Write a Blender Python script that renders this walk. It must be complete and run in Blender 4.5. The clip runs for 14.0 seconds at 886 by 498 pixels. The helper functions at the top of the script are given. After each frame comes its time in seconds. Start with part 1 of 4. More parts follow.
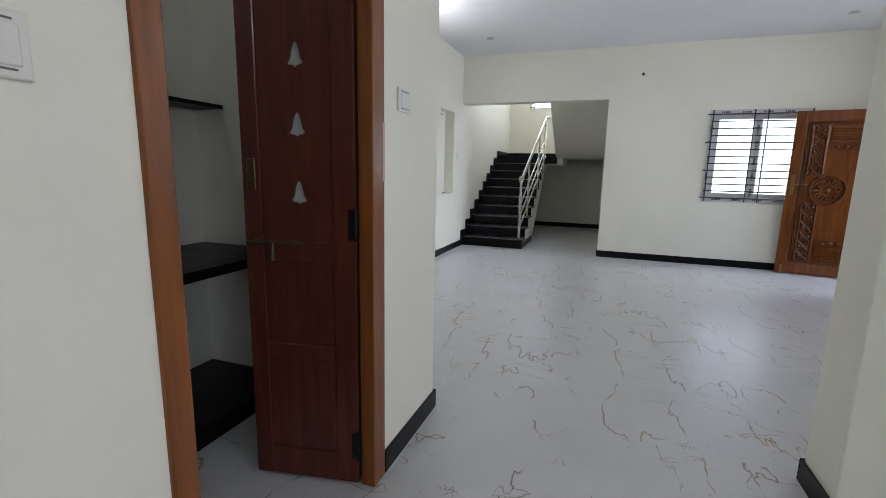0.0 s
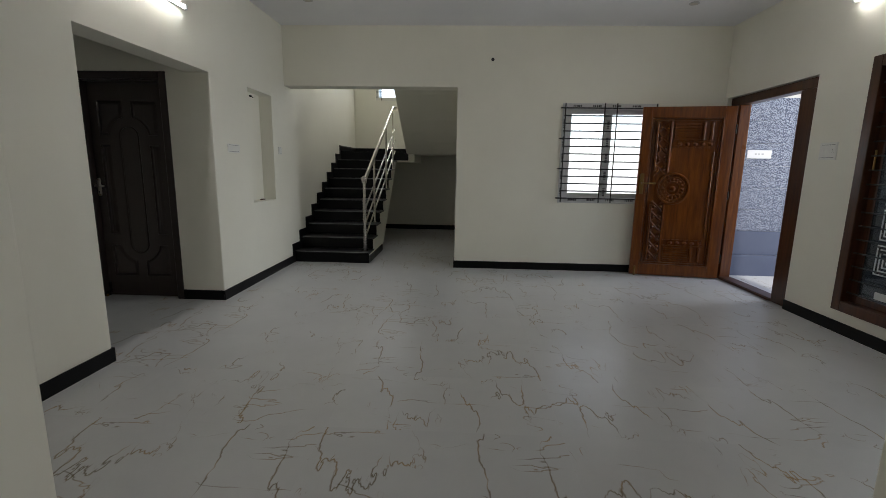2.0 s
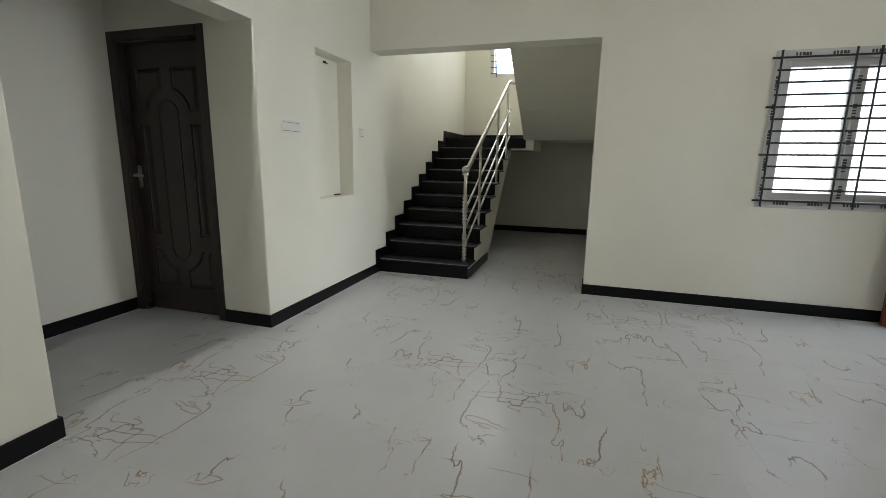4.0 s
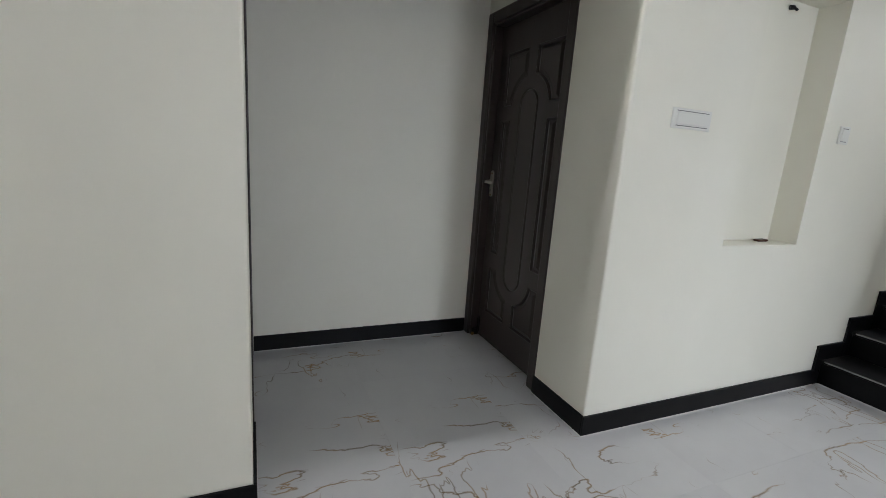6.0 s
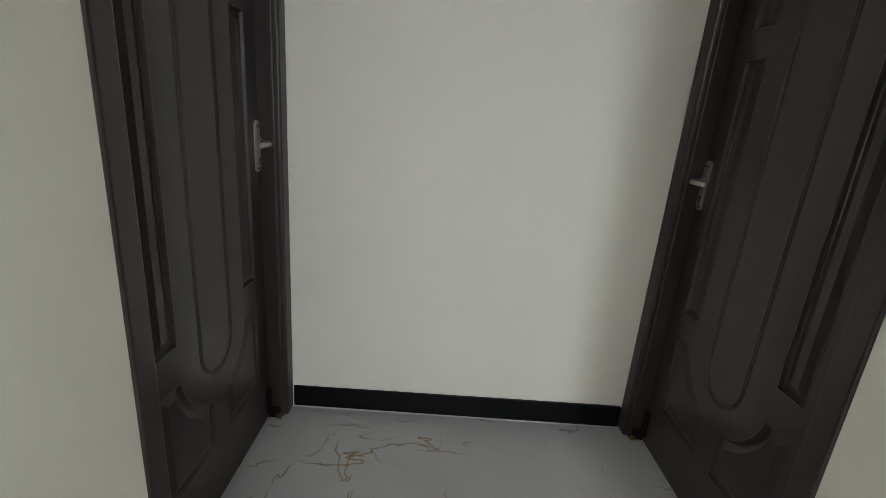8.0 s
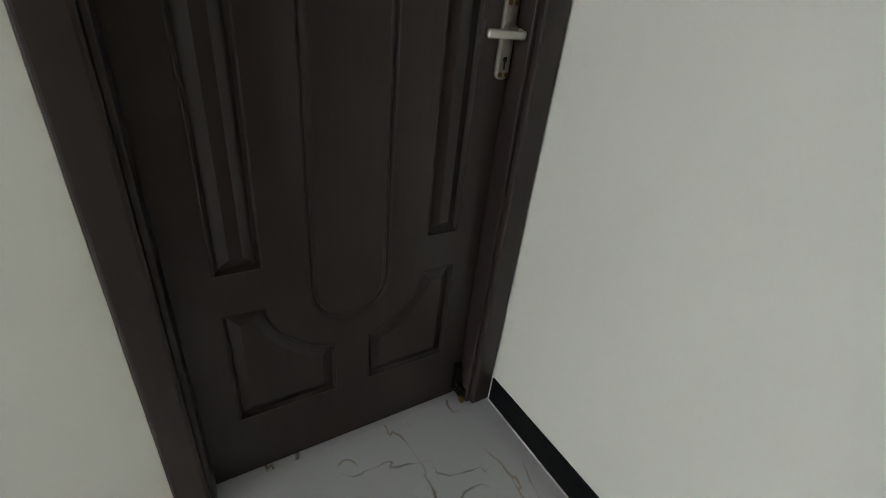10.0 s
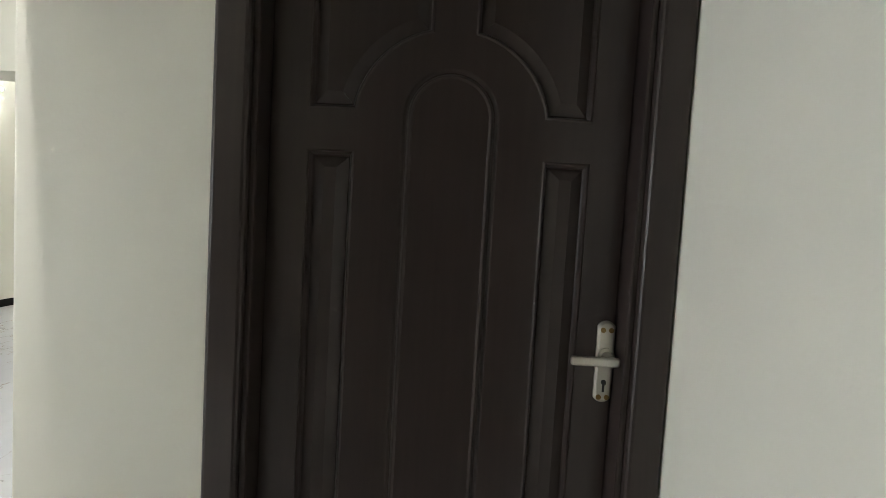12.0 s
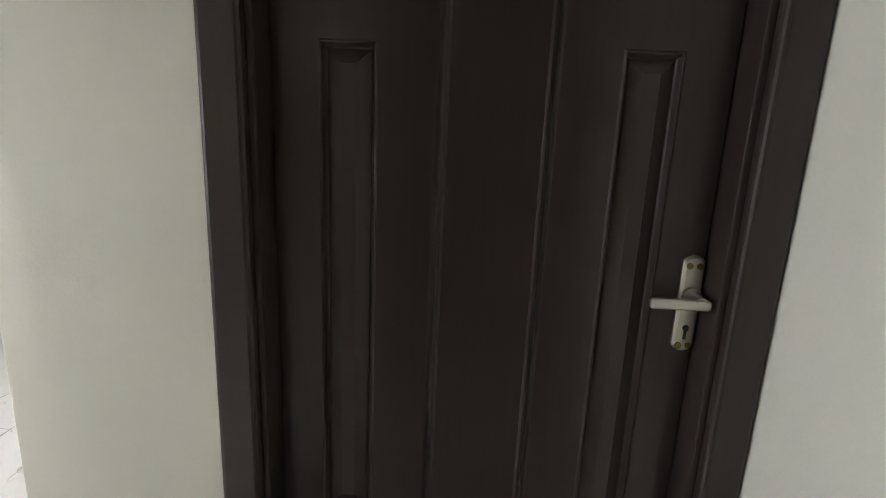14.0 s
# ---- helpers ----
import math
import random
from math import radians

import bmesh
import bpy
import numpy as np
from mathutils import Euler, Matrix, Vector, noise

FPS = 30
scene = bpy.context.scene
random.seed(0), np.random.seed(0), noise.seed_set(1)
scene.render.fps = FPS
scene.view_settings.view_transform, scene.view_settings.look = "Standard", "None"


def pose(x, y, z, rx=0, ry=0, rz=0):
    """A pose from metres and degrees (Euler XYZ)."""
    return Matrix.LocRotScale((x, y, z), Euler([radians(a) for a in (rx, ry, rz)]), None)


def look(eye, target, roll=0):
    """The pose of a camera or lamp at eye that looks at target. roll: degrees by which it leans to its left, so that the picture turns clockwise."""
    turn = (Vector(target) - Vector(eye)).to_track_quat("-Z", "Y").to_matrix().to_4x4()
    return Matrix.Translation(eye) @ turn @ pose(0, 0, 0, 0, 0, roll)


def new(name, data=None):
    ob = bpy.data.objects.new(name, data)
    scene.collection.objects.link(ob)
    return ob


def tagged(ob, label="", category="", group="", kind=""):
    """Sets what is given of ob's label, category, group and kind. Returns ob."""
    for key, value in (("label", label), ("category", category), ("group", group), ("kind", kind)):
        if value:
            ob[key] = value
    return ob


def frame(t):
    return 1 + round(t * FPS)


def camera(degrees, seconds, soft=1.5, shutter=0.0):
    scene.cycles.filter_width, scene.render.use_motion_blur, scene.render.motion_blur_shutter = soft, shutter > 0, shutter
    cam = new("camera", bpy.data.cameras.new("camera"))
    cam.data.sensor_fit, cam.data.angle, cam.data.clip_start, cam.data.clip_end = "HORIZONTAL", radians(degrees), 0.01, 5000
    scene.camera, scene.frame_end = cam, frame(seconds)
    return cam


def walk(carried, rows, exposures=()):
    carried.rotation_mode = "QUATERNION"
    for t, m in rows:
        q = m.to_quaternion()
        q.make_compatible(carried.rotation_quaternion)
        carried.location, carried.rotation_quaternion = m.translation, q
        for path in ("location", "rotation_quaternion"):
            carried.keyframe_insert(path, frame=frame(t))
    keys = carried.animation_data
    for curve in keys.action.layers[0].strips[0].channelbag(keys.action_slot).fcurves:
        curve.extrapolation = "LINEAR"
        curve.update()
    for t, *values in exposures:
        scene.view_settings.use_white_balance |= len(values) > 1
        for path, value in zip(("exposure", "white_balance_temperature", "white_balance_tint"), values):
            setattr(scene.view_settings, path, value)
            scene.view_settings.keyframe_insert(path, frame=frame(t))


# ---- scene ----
cam = camera(89.2, 14.0, soft=0.75)

PATH = [
    (0, (1.076, 0.993, 1.243), (0.413, 2.848, 0.9), 1.2),
    (0.5, (1.152, 1.257, 1.259), (0.719, 3.182, 0.924), 1.1),
    (1, (1.176, 1.559, 1.296), (0.899, 3.51, 0.954), 1.6),
    (1.5, (1.129, 1.901, 1.312), (0.991, 3.868, 0.977), 1.5),
    (2, (1.131, 2.272, 1.313), (1.041, 4.238, 0.957), 0.9),
    (2.2, (1.14, 2.41, 1.327), (1.05, 4.375, 0.966), 0.7),
    (4.3, (0.889, 3.985, 1.237), (0.056, 5.757, 0.829), 1.5),
    (4.5, (0.838, 4.124, 1.249), (-0.196, 5.78, 0.818), 2.1),
    (5, (0.703, 4.48, 1.266), (-0.75, 5.778, 0.811), 3.6),
    (5.5, (0.499, 4.75, 1.244), (-1.152, 5.804, 0.837), 4.7),
    (6, (0.272, 5.003, 1.256), (-1.522, 5.783, 0.839), 4.0),
    (6.5, (0.056, 5.27, 1.278), (-1.828, 5.771, 0.832), 3.5),
    (7, (-0.222, 5.406, 1.24), (-2.138, 5.765, 0.793), 3.5),
    (7.5, (-0.509, 5.484, 1.229), (-2.441, 5.712, 0.766), 3.5),
    (8, (-0.811, 5.559, 1.243), (-2.729, 5.59, 0.678), 4.5),
    (8.5, (-1.101, 5.596, 1.196), (-2.945, 5.27, 0.494), 6.0),
    (9, (-1.353, 5.65, 1.168), (-2.944, 4.822, 0.281), 7.7),
    (11.5, (-1.982, 5.869, 1.279), (-2.152, 3.994, 0.605), 4.0),
    (12, (-2.023, 5.857, 1.363), (-2.027, 3.86, 1.259), 3.3),
    (12.5, (-2.023, 5.871, 1.419), (-1.97, 3.895, 1.726), 3.0),
    (13, (-2.003, 5.849, 1.417), (-1.94, 3.859, 1.602), 2.7),
    (13.5, (-1.994, 5.805, 1.341), (-1.909, 3.822, 1.099), 2.6),
    (14, (-1.973, 5.687, 1.327), (-1.91, 3.728, 0.929), 2.5),
]
EXPOSURES = [
    (0.0, 1.15, 5800, 14), (1.0, 0.98, 6100, 13), (1.5, 0.48, 6250, 12), (2.0, 0.16, 6400, 11), (4.5, 0.9, 6400, 9), (5.0, 0.48, 6300, 10), (5.5, 0.6, 6250, 12), (6.0, 1.08, 6050, 13),
    (6.5, 0.96, 6000, 15), (7.0, 0.98, 6050, 16), (7.5, 1.25, 6150, 14), (8.0, 1.55, 6250, 11), (8.5, 1.75, 6250, 9), (9.0, 1.5, 6200, 9), (11.5, 1.98, 6150, 9), (12.0, 1.97, 6350, 9), (12.5, 1.97, 6500, 10), (14.0, 1.94, 6350, 12),
]
walk(cam, [(t, look(eye, target, roll)) for t, eye, target, roll in PATH], EXPOSURES)

# ---- light ----
world = bpy.data.worlds.new("sky")
scene.world = world
world.use_nodes = True
wn = world.node_tree
sky = wn.nodes.new("ShaderNodeTexSky")
sky.sky_type = "NISHITA"
sky.sun_disc = False
sky.sun_elevation, sky.sun_rotation = radians(57), radians(176)
wn.links.new(sky.outputs[0], wn.nodes["Background"].inputs[0])
wn.nodes["Background"].inputs[1].default_value = 0.12


def lamp(name, kind, m, energy, color=(1, 1, 1), size=(1, 1)):
    data = bpy.data.lights.new(name, kind)
    data.energy, data.color = energy, color
    if kind == "AREA":
        data.shape, data.size, data.size_y = "RECTANGLE", *size
    ob = new(name, data)
    ob.matrix_world = m
    return ob


sun = lamp("sun", "SUN", look((0, 0, 20), (1, 13, 0)), 2.0, (1.0, 0.95, 0.88))
sun.data.angle = radians(2)
# daylight entering through the window openings
lamp("window_daylight", "AREA", look((2.91, 8.42, 1.52), (2.91, 0, 1.3)), 5.5, (0.97, 0.98, 1.0), (1.1, 1.15))
lamp("stair_window_daylight", "AREA", look((-0.2, 12.12, 3.1), (-0.2, 6, 0.0)), 7, (0.97, 0.98, 1.0), (1.0, 0.85))
# fill lamp added out of view to brighten the stairwell
lamp("upper_stair_fill", "AREA", look((-0.2, 12.05, 4.9), (-0.6, 9.5, 1.5)), 40, (0.97, 0.98, 1.0), (1.1, 0.9))
lamp("dining_window_daylight", "AREA", look((3.72, -0.93, 1.58), (0, 0.3, 1.2)), 8, (0.95, 0.96, 1.0), (1.1, 1.2))
# fill lamp in a made-up ventilator, added to brighten the prayer room shelves
lamp("prayer_room_fill", "AREA", look((-1.2, 1.8, 2.5), (0.2, 2.0, 1.3)), 1.1, (0.95, 0.97, 1.0), (0.75, 0.36))
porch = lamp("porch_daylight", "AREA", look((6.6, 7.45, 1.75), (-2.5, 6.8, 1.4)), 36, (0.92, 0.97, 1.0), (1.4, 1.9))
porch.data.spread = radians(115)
# fill lamp added behind the dark tall window to lift the west wall
tall = lamp("tall_window_fill", "AREA", look((5.6, 5.6, 1.35), (-2.5, 5.4, 1.3)), 2.2, (0.94, 0.97, 1.0), (0.9, 0.8))
tall.data.spread = radians(60)


# ---- materials ----
def mat(name, rough=0.5, metal=0.0, color=(0.5, 0.5, 0.5), spec=0.5, coat=0.0):
    m = bpy.data.materials.new(name)
    m.use_nodes = True
    b = m.node_tree.nodes["Principled BSDF"]
    b.inputs["Base Color"].default_value = (*color, 1)
    b.inputs["Roughness"].default_value = rough
    b.inputs["Metallic"].default_value = metal
    b.inputs["Specular IOR Level"].default_value = spec
    b.inputs["Coat Weight"].default_value = coat
    return m, m.node_tree, b


def node(tree, kind, **values):
    n = tree.nodes.new(kind)
    for k, v in values.items():
        n.inputs[k.replace("_", " ")].default_value = v
    return n


def ramp(tree, source, stops):
    r = tree.nodes.new("ShaderNodeValToRGB")
    e = r.color_ramp.elements
    while len(e) < len(stops):
        e.new(0.5)
    for el, (p, c) in zip(e, stops):
        el.position, el.color = p, (*c, 1)
    tree.links.new(source, r.inputs[0])
    return r.outputs[0]


def coords(tree, out="Object", scale=(1, 1, 1), rot=(0, 0, 0)):
    tc = tree.nodes.new("ShaderNodeTexCoord")
    mp = tree.nodes.new("ShaderNodeMapping")
    mp.inputs["Scale"].default_value = scale
    mp.inputs["Rotation"].default_value = rot
    tree.links.new(tc.outputs[out], mp.inputs[0])
    return mp.outputs[0]


def math_node(tree, op, a, b=None, c=None):
    n = tree.nodes.new("ShaderNodeMath")
    n.operation = op
    for i, v in enumerate((a, b, c)):
        if v is None:
            continue
        if isinstance(v, (int, float)):
            n.inputs[i].default_value = v
        else:
            tree.links.new(v, n.inputs[i])
    return n.outputs[0]


def bump(tree, b, height, strength, distance):
    n = node(tree, "ShaderNodeBump", Strength=strength, Distance=distance)
    tree.links.new(height, n.inputs["Height"])
    tree.links.new(n.outputs[0], b.inputs["Normal"])


def noise_tex(tree, vec, scale, detail=3.0, rough=0.5):
    n = node(tree, "ShaderNodeTexNoise", Scale=scale, Detail=detail, Roughness=rough)
    if vec is not None:
        tree.links.new(vec, n.inputs["Vector"])
    return n.outputs[0]


def paint(name, dark, light, rough=0.6, grain=0.12):
    """Rolled wall paint: faint patches, fine stipple."""
    m, t, b = mat(name, rough, spec=0.35)
    v = coords(t)
    t.links.new(ramp(t, noise_tex(t, v, 0.9, 5, 0.6), [(0.3, dark), (0.7, light)]), b.inputs["Base Color"])
    t.links.new(math_node(t, "MULTIPLY_ADD", noise_tex(t, v, 2.3), 0.18, rough - 0.09), b.inputs["Roughness"])
    h = math_node(t, "ADD", noise_tex(t, v, 160, 3), math_node(t, "MULTIPLY", noise_tex(t, v, 7, 3), 1.6))
    bump(t, b, h, grain, 0.002)
    return m


WALL = paint("cream_wall_paint", (0.80, 0.78, 0.68), (0.85, 0.83, 0.73))
WHITE = paint("white_ceiling_paint", (0.78, 0.78, 0.79), (0.83, 0.83, 0.84), 0.75)
STUCCO = paint("pale_outside_plaster", (0.62, 0.6, 0.55), (0.72, 0.7, 0.65), 0.85, 0.4)


def granite(name, base, fleck, rough):
    m, t, b = mat(name, rough, spec=0.2)
    v = coords(t)
    n = noise_tex(t, v, 260, 2, 0.7)
    t.links.new(ramp(t, n, [(0.0, base), (0.62, base), (0.74, fleck), (1.0, fleck)]), b.inputs["Base Color"])
    t.links.new(math_node(t, "MULTIPLY_ADD", noise_tex(t, v, 5, 5), 0.35, rough - 0.12), b.inputs["Roughness"])
    return m


GRANITE = granite("polished_black_granite", (0.003, 0.003, 0.0034), (0.010, 0.010, 0.012), 0.3)
GRANITE_DUSTY = granite("dusty_black_granite", (0.006, 0.006, 0.006), (0.024, 0.023, 0.022), 0.32)


def tile_material():
    """Off-white glossy vitrified tile; broken brown veins, one of nine prints on each tile."""
    m, t, b = mat("veined_marble_tile", 0.24, spec=0.5)
    tc = t.nodes.new("ShaderNodeTexCoord")
    info = t.nodes.new("ShaderNodeObjectInfo")
    pick = math_node(t, "MULTIPLY", math_node(t, "FLOOR", math_node(t, "MULTIPLY", info.outputs["Random"], 9.0)), 7.3)
    off = t.nodes.new("ShaderNodeCombineXYZ")
    t.links.new(pick, off.inputs[0])
    add = t.nodes.new("ShaderNodeVectorMath")
    add.operation = "ADD"
    t.links.new(tc.outputs["Object"], add.inputs[0])
    t.links.new(off.outputs[0], add.inputs[1])
    v = add.outputs[0]

    def shifted(vec, dx, dy, dz):
        n = t.nodes.new("ShaderNodeVectorMath")
        n.operation = "ADD"
        t.links.new(vec, n.inputs[0])
        n.inputs[1].default_value = (dx, dy, dz)
        return n.outputs[0]

    def vein(scale, detail, wander, width, lo, hi, stretch, turn, seed, mask_scale):
        """Level lines of a wandering noise, of even width, broken up by a second noise."""
        step = 0.0015
        def field(dx, dy):
            mp = t.nodes.new("ShaderNodeMapping")
            mp.inputs["Scale"].default_value = stretch
            mp.inputs["Rotation"].default_value = (0, 0, turn)
            t.links.new(shifted(v, dx, dy, seed), mp.inputs[0])
            n = node(t, "ShaderNodeTexNoise", Scale=scale, Detail=detail, Roughness=0.48, Distortion=wander)
            t.links.new(mp.outputs[0], n.inputs["Vector"])
            return n.outputs[0]
        n0, nx, ny = field(0, 0), field(step, 0), field(0, step)
        gx, gy = math_node(t, "SUBTRACT", nx, n0), math_node(t, "SUBTRACT", ny, n0)
        grad = math_node(t, "SQRT", math_node(t, "ADD", math_node(t, "MULTIPLY", gx, gx), math_node(t, "MULTIPLY", gy, gy)))
        dist = math_node(t, "DIVIDE", math_node(t, "ABSOLUTE", math_node(t, "SUBTRACT", n0, 0.5)), math_node(t, "MAXIMUM", math_node(t, "DIVIDE", grad, step), 0.25))
        gate = t.nodes.new("ShaderNodeMapRange")
        gate.inputs["From Min"].default_value, gate.inputs["From Max"].default_value = lo, hi
        t.links.new(noise_tex(t, shifted(v, 3.1, 1.7, seed), mask_scale, 3, 0.6), gate.inputs["Value"])
        line = t.nodes.new("ShaderNodeMapRange")
        line.inputs["From Min"].default_value = 0.0
        t.links.new(math_node(t, "MULTIPLY_ADD", gate.outputs[0], width, 0.0006), line.inputs["From Max"])
        line.inputs["To Min"].default_value, line.inputs["To Max"].default_value = 1.0, 0.0
        t.links.new(dist, line.inputs["Value"])
        return math_node(t, "MULTIPLY", line.outputs[0], gate.outputs[0])

    big = vein(0.95, 5.0, 0.12, 0.0064, 0.43, 0.54, (3.0, 1, 1), 0.4, 0.0, 2.1)
    fine = vein(1.15, 4.6, 0.15, 0.0053, 0.49, 0.59, (1, 2.9, 1), 0.5, 4.7, 2.6)
    scrawl = vein(4.6, 2.4, 0.9, 0.0036, 0.60, 0.67, (1.5, 1, 1), -0.4, 9.1, 3.2)
    both = math_node(t, "MINIMUM", math_node(t, "ADD", big, math_node(t, "ADD", math_node(t, "MULTIPLY", fine, 0.8), math_node(t, "MULTIPLY", scrawl, 0.8))), 1.0)
    cloud = ramp(t, noise_tex(t, v, 2.2, 5, 0.6), [(0.3, (0.50, 0.50, 0.505)), (0.7, (0.55, 0.55, 0.55))])
    veincol = ramp(t, noise_tex(t, v, 5, 2), [(0.38, (0.11, 0.077, 0.036)), (0.62, (0.30, 0.175, 0.055))])
    mix = t.nodes.new("ShaderNodeMix")
    mix.data_type = "RGBA"
    t.links.new(math_node(t, "MULTIPLY", both, 0.96), mix.inputs["Factor"])
    t.links.new(cloud, mix.inputs["A"])
    t.links.new(veincol, mix.inputs["B"])
    t.links.new(mix.outputs["Result"], b.inputs["Base Color"])
    w = coords(t)
    t.links.new(math_node(t, "MULTIPLY_ADD", noise_tex(t, w, 3.5, 6, 0.65), 0.08, 0.28), b.inputs["Roughness"])
    bump(t, b, noise_tex(t, v, 11, 2), 0.03, 0.002)
    return m


TILE = tile_material()
GROUT = mat("grey_grout", 0.6, color=(0.5, 0.5, 0.495))[0]


def wood(name, a, b_, c, rough=0.36, coat=0.5, rot=(0, 0, 0), scale=1.0):
    m, t, b = mat(name, rough, spec=0.25, coat=coat)
    b.inputs["Coat Roughness"].default_value = 0.18
    v = coords(t, scale=(14 * scale, 14 * scale, 1.1 * scale), rot=rot)
    w = coords(t)
    n = noise_tex(t, v, 2.4, 8, 0.62)
    base = ramp(t, n, [(0.25, a), (0.5, b_), (0.78, c)])
    t.links.new(base, b.inputs["Base Color"])
    t.links.new(math_node(t, "MULTIPLY_ADD", noise_tex(t, w, 6, 5), 0.25, rough - 0.1), b.inputs["Roughness"])
    bump(t, b, n, 0.12, 0.001)
    return m


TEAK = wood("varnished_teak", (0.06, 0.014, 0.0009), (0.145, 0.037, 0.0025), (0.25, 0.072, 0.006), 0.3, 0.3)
# dark window wood; also paints the shade on the front door's south post
TEAK_DARK = wood("dark_and_shaded_teak", (0.03, 0.0095, 0.003), (0.06, 0.018, 0.005), (0.09, 0.028, 0.008))
ROSEWOOD = wood("red_brown_polished_wood", (0.045, 0.0095, 0.005), (0.075, 0.016, 0.008), (0.11, 0.025, 0.012), 0.36, 0.3)
FRAME_WOOD = wood("orange_brown_polished_wood", (0.13, 0.039, 0.007), (0.19, 0.058, 0.0095), (0.25, 0.082, 0.015), 0.35, 0.4)


def dark_door():
    m, t, b = mat("dark_brown_door_paint", 0.42, spec=0.4)
    v = coords(t, scale=(20, 20, 1.2))
    w = coords(t)
    n = noise_tex(t, v, 3, 6, 0.6)
    t.links.new(ramp(t, n, [(0.3, (0.034, 0.0245, 0.0215)), (0.7, (0.042, 0.0302, 0.0265))]), b.inputs["Base Color"])
    t.links.new(math_node(t, "MULTIPLY_ADD", noise_tex(t, w, 9, 5), 0.1, 0.28), b.inputs["Roughness"])
    bump(t, b, n, 0.05, 0.001)
    return m


DARK = dark_door()


def metal(name, color, rough):
    m, t, b = mat(name, rough, 1.0, color)
    t.links.new(math_node(t, "MULTIPLY_ADD", noise_tex(t, coords(t), 30, 4), 0.2, rough - 0.08), b.inputs["Roughness"])
    return m


STEEL = metal("brushed_stainless_steel", (0.52, 0.49, 0.45), 0.2)
# pale grey for the thin strip along each tread's front edge
PALE_EDGE = granite("pale_grey_granite", (0.24, 0.24, 0.235), (0.36, 0.36, 0.35), 0.6)
NICKEL = metal("satin_nickel", (0.55, 0.525, 0.47), 0.3)
BRASS = metal("worn_brass", (0.24, 0.15, 0.05), 0.38)
TARNISHED = metal("tarnished_brass", (0.13, 0.09, 0.045), 0.45)
IRON = metal("black_iron", (0.03, 0.028, 0.026), 0.5)
BAR = mat("black_painted_steel", 0.45, color=(0.012, 0.012, 0.013))[0]
PLASTIC = mat("white_switch_plastic", 0.3, color=(0.76, 0.755, 0.70))[0]
GREYPLASTIC = mat("pale_grey_plastic", 0.4, color=(0.5, 0.5, 0.5))[0]
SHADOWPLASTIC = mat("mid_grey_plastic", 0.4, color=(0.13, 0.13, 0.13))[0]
BLACKPLASTIC = mat("black_plastic", 0.4, color=(0.01, 0.01, 0.01))[0]
UPVC = paint("taped_grey_window_frame", (0.52, 0.52, 0.51), (0.64, 0.64, 0.63), 0.4, 0.03)
PINK = mat("dull_pink", 0.6, color=(0.55, 0.36, 0.33))[0]
INK = mat("dark_tape_print", 0.5, color=(0.05, 0.05, 0.055))[0]
CEMENT = paint("blue_grey_dado_paint", (0.085, 0.1, 0.155), (0.115, 0.132, 0.19), 0.6)
PAPER = mat("white_sign_plate", 0.4, color=(0.8, 0.8, 0.8))[0]

INLAY = mat("pale_frosted_acrylic", 0.35, color=(0.42, 0.43, 0.40))[0]
GLASS, gt, gb = mat("clear_glass", 0.02, color=(0.95, 0.97, 0.97))
gb.inputs["Transmission Weight"].default_value = 1.0
SMOKED, st_, sb = mat("dark_tinted_glass", 0.04, color=(0.05, 0.06, 0.065))
sb.inputs["Transmission Weight"].default_value = 0.6


def emitter(name, color, strength):
    m = bpy.data.materials.new(name)
    m.use_nodes = True
    b = m.node_tree.nodes["Principled BSDF"]
    b.inputs["Base Color"].default_value = (0.8, 0.8, 0.8, 1)
    b.inputs["Emission Color"].default_value = (*color, 1)
    b.inputs["Emission Strength"].default_value = strength
    return m


LED = emitter("lit_tube_diffuser", (1.0, 0.965, 0.91), 76)


def mosaic():
    m, t, b = mat("pebble_mosaic_glaze", 0.3)
    v = coords(t, "Object", (1, 1, 1))
    vo = node(t, "ShaderNodeTexVoronoi", Scale=120.0)
    t.links.new(v, vo.inputs["Vector"])
    sep = t.nodes.new("ShaderNodeSeparateColor")
    t.links.new(vo.outputs["Color"], sep.inputs[0])
    col = ramp(t, sep.outputs[0], [(0.0, (0.035, 0.042, 0.066)), (0.5, (0.075, 0.09, 0.145)), (0.58, (0.27, 0.30, 0.38)), (1.0, (0.42, 0.45, 0.52))])
    t.links.new(col, b.inputs["Base Color"])
    ed = node(t, "ShaderNodeTexVoronoi", Scale=120.0)
    ed.feature = "DISTANCE_TO_EDGE"
    t.links.new(v, ed.inputs["Vector"])
    bump(t, b, ed.outputs["Distance"], 0.4, 0.004)
    return m


MOSAIC = mosaic()


# ---- mesh helpers ----
def part(name, bm, material, parent=None, label=""):
    """Links a bmesh as one mesh object, under parent where one is given."""
    me = bpy.data.meshes.new(name)
    bmesh.ops.recalc_face_normals(bm, faces=bm.faces)
    bm.to_mesh(me)
    bm.free()
    me.materials.append(material)
    ob = new(name, me)
    if parent is not None:
        ob.parent = parent
    if label:
        ob["label"] = label
    return ob


def thing(name, label, category, m=None, group="", kind=""):
    ob = new(name)
    ob.empty_display_size = 0.1
    if m is not None:
        ob.matrix_world = m
    return tagged(ob, label, category, group, kind)


def B():
    return bmesh.new()


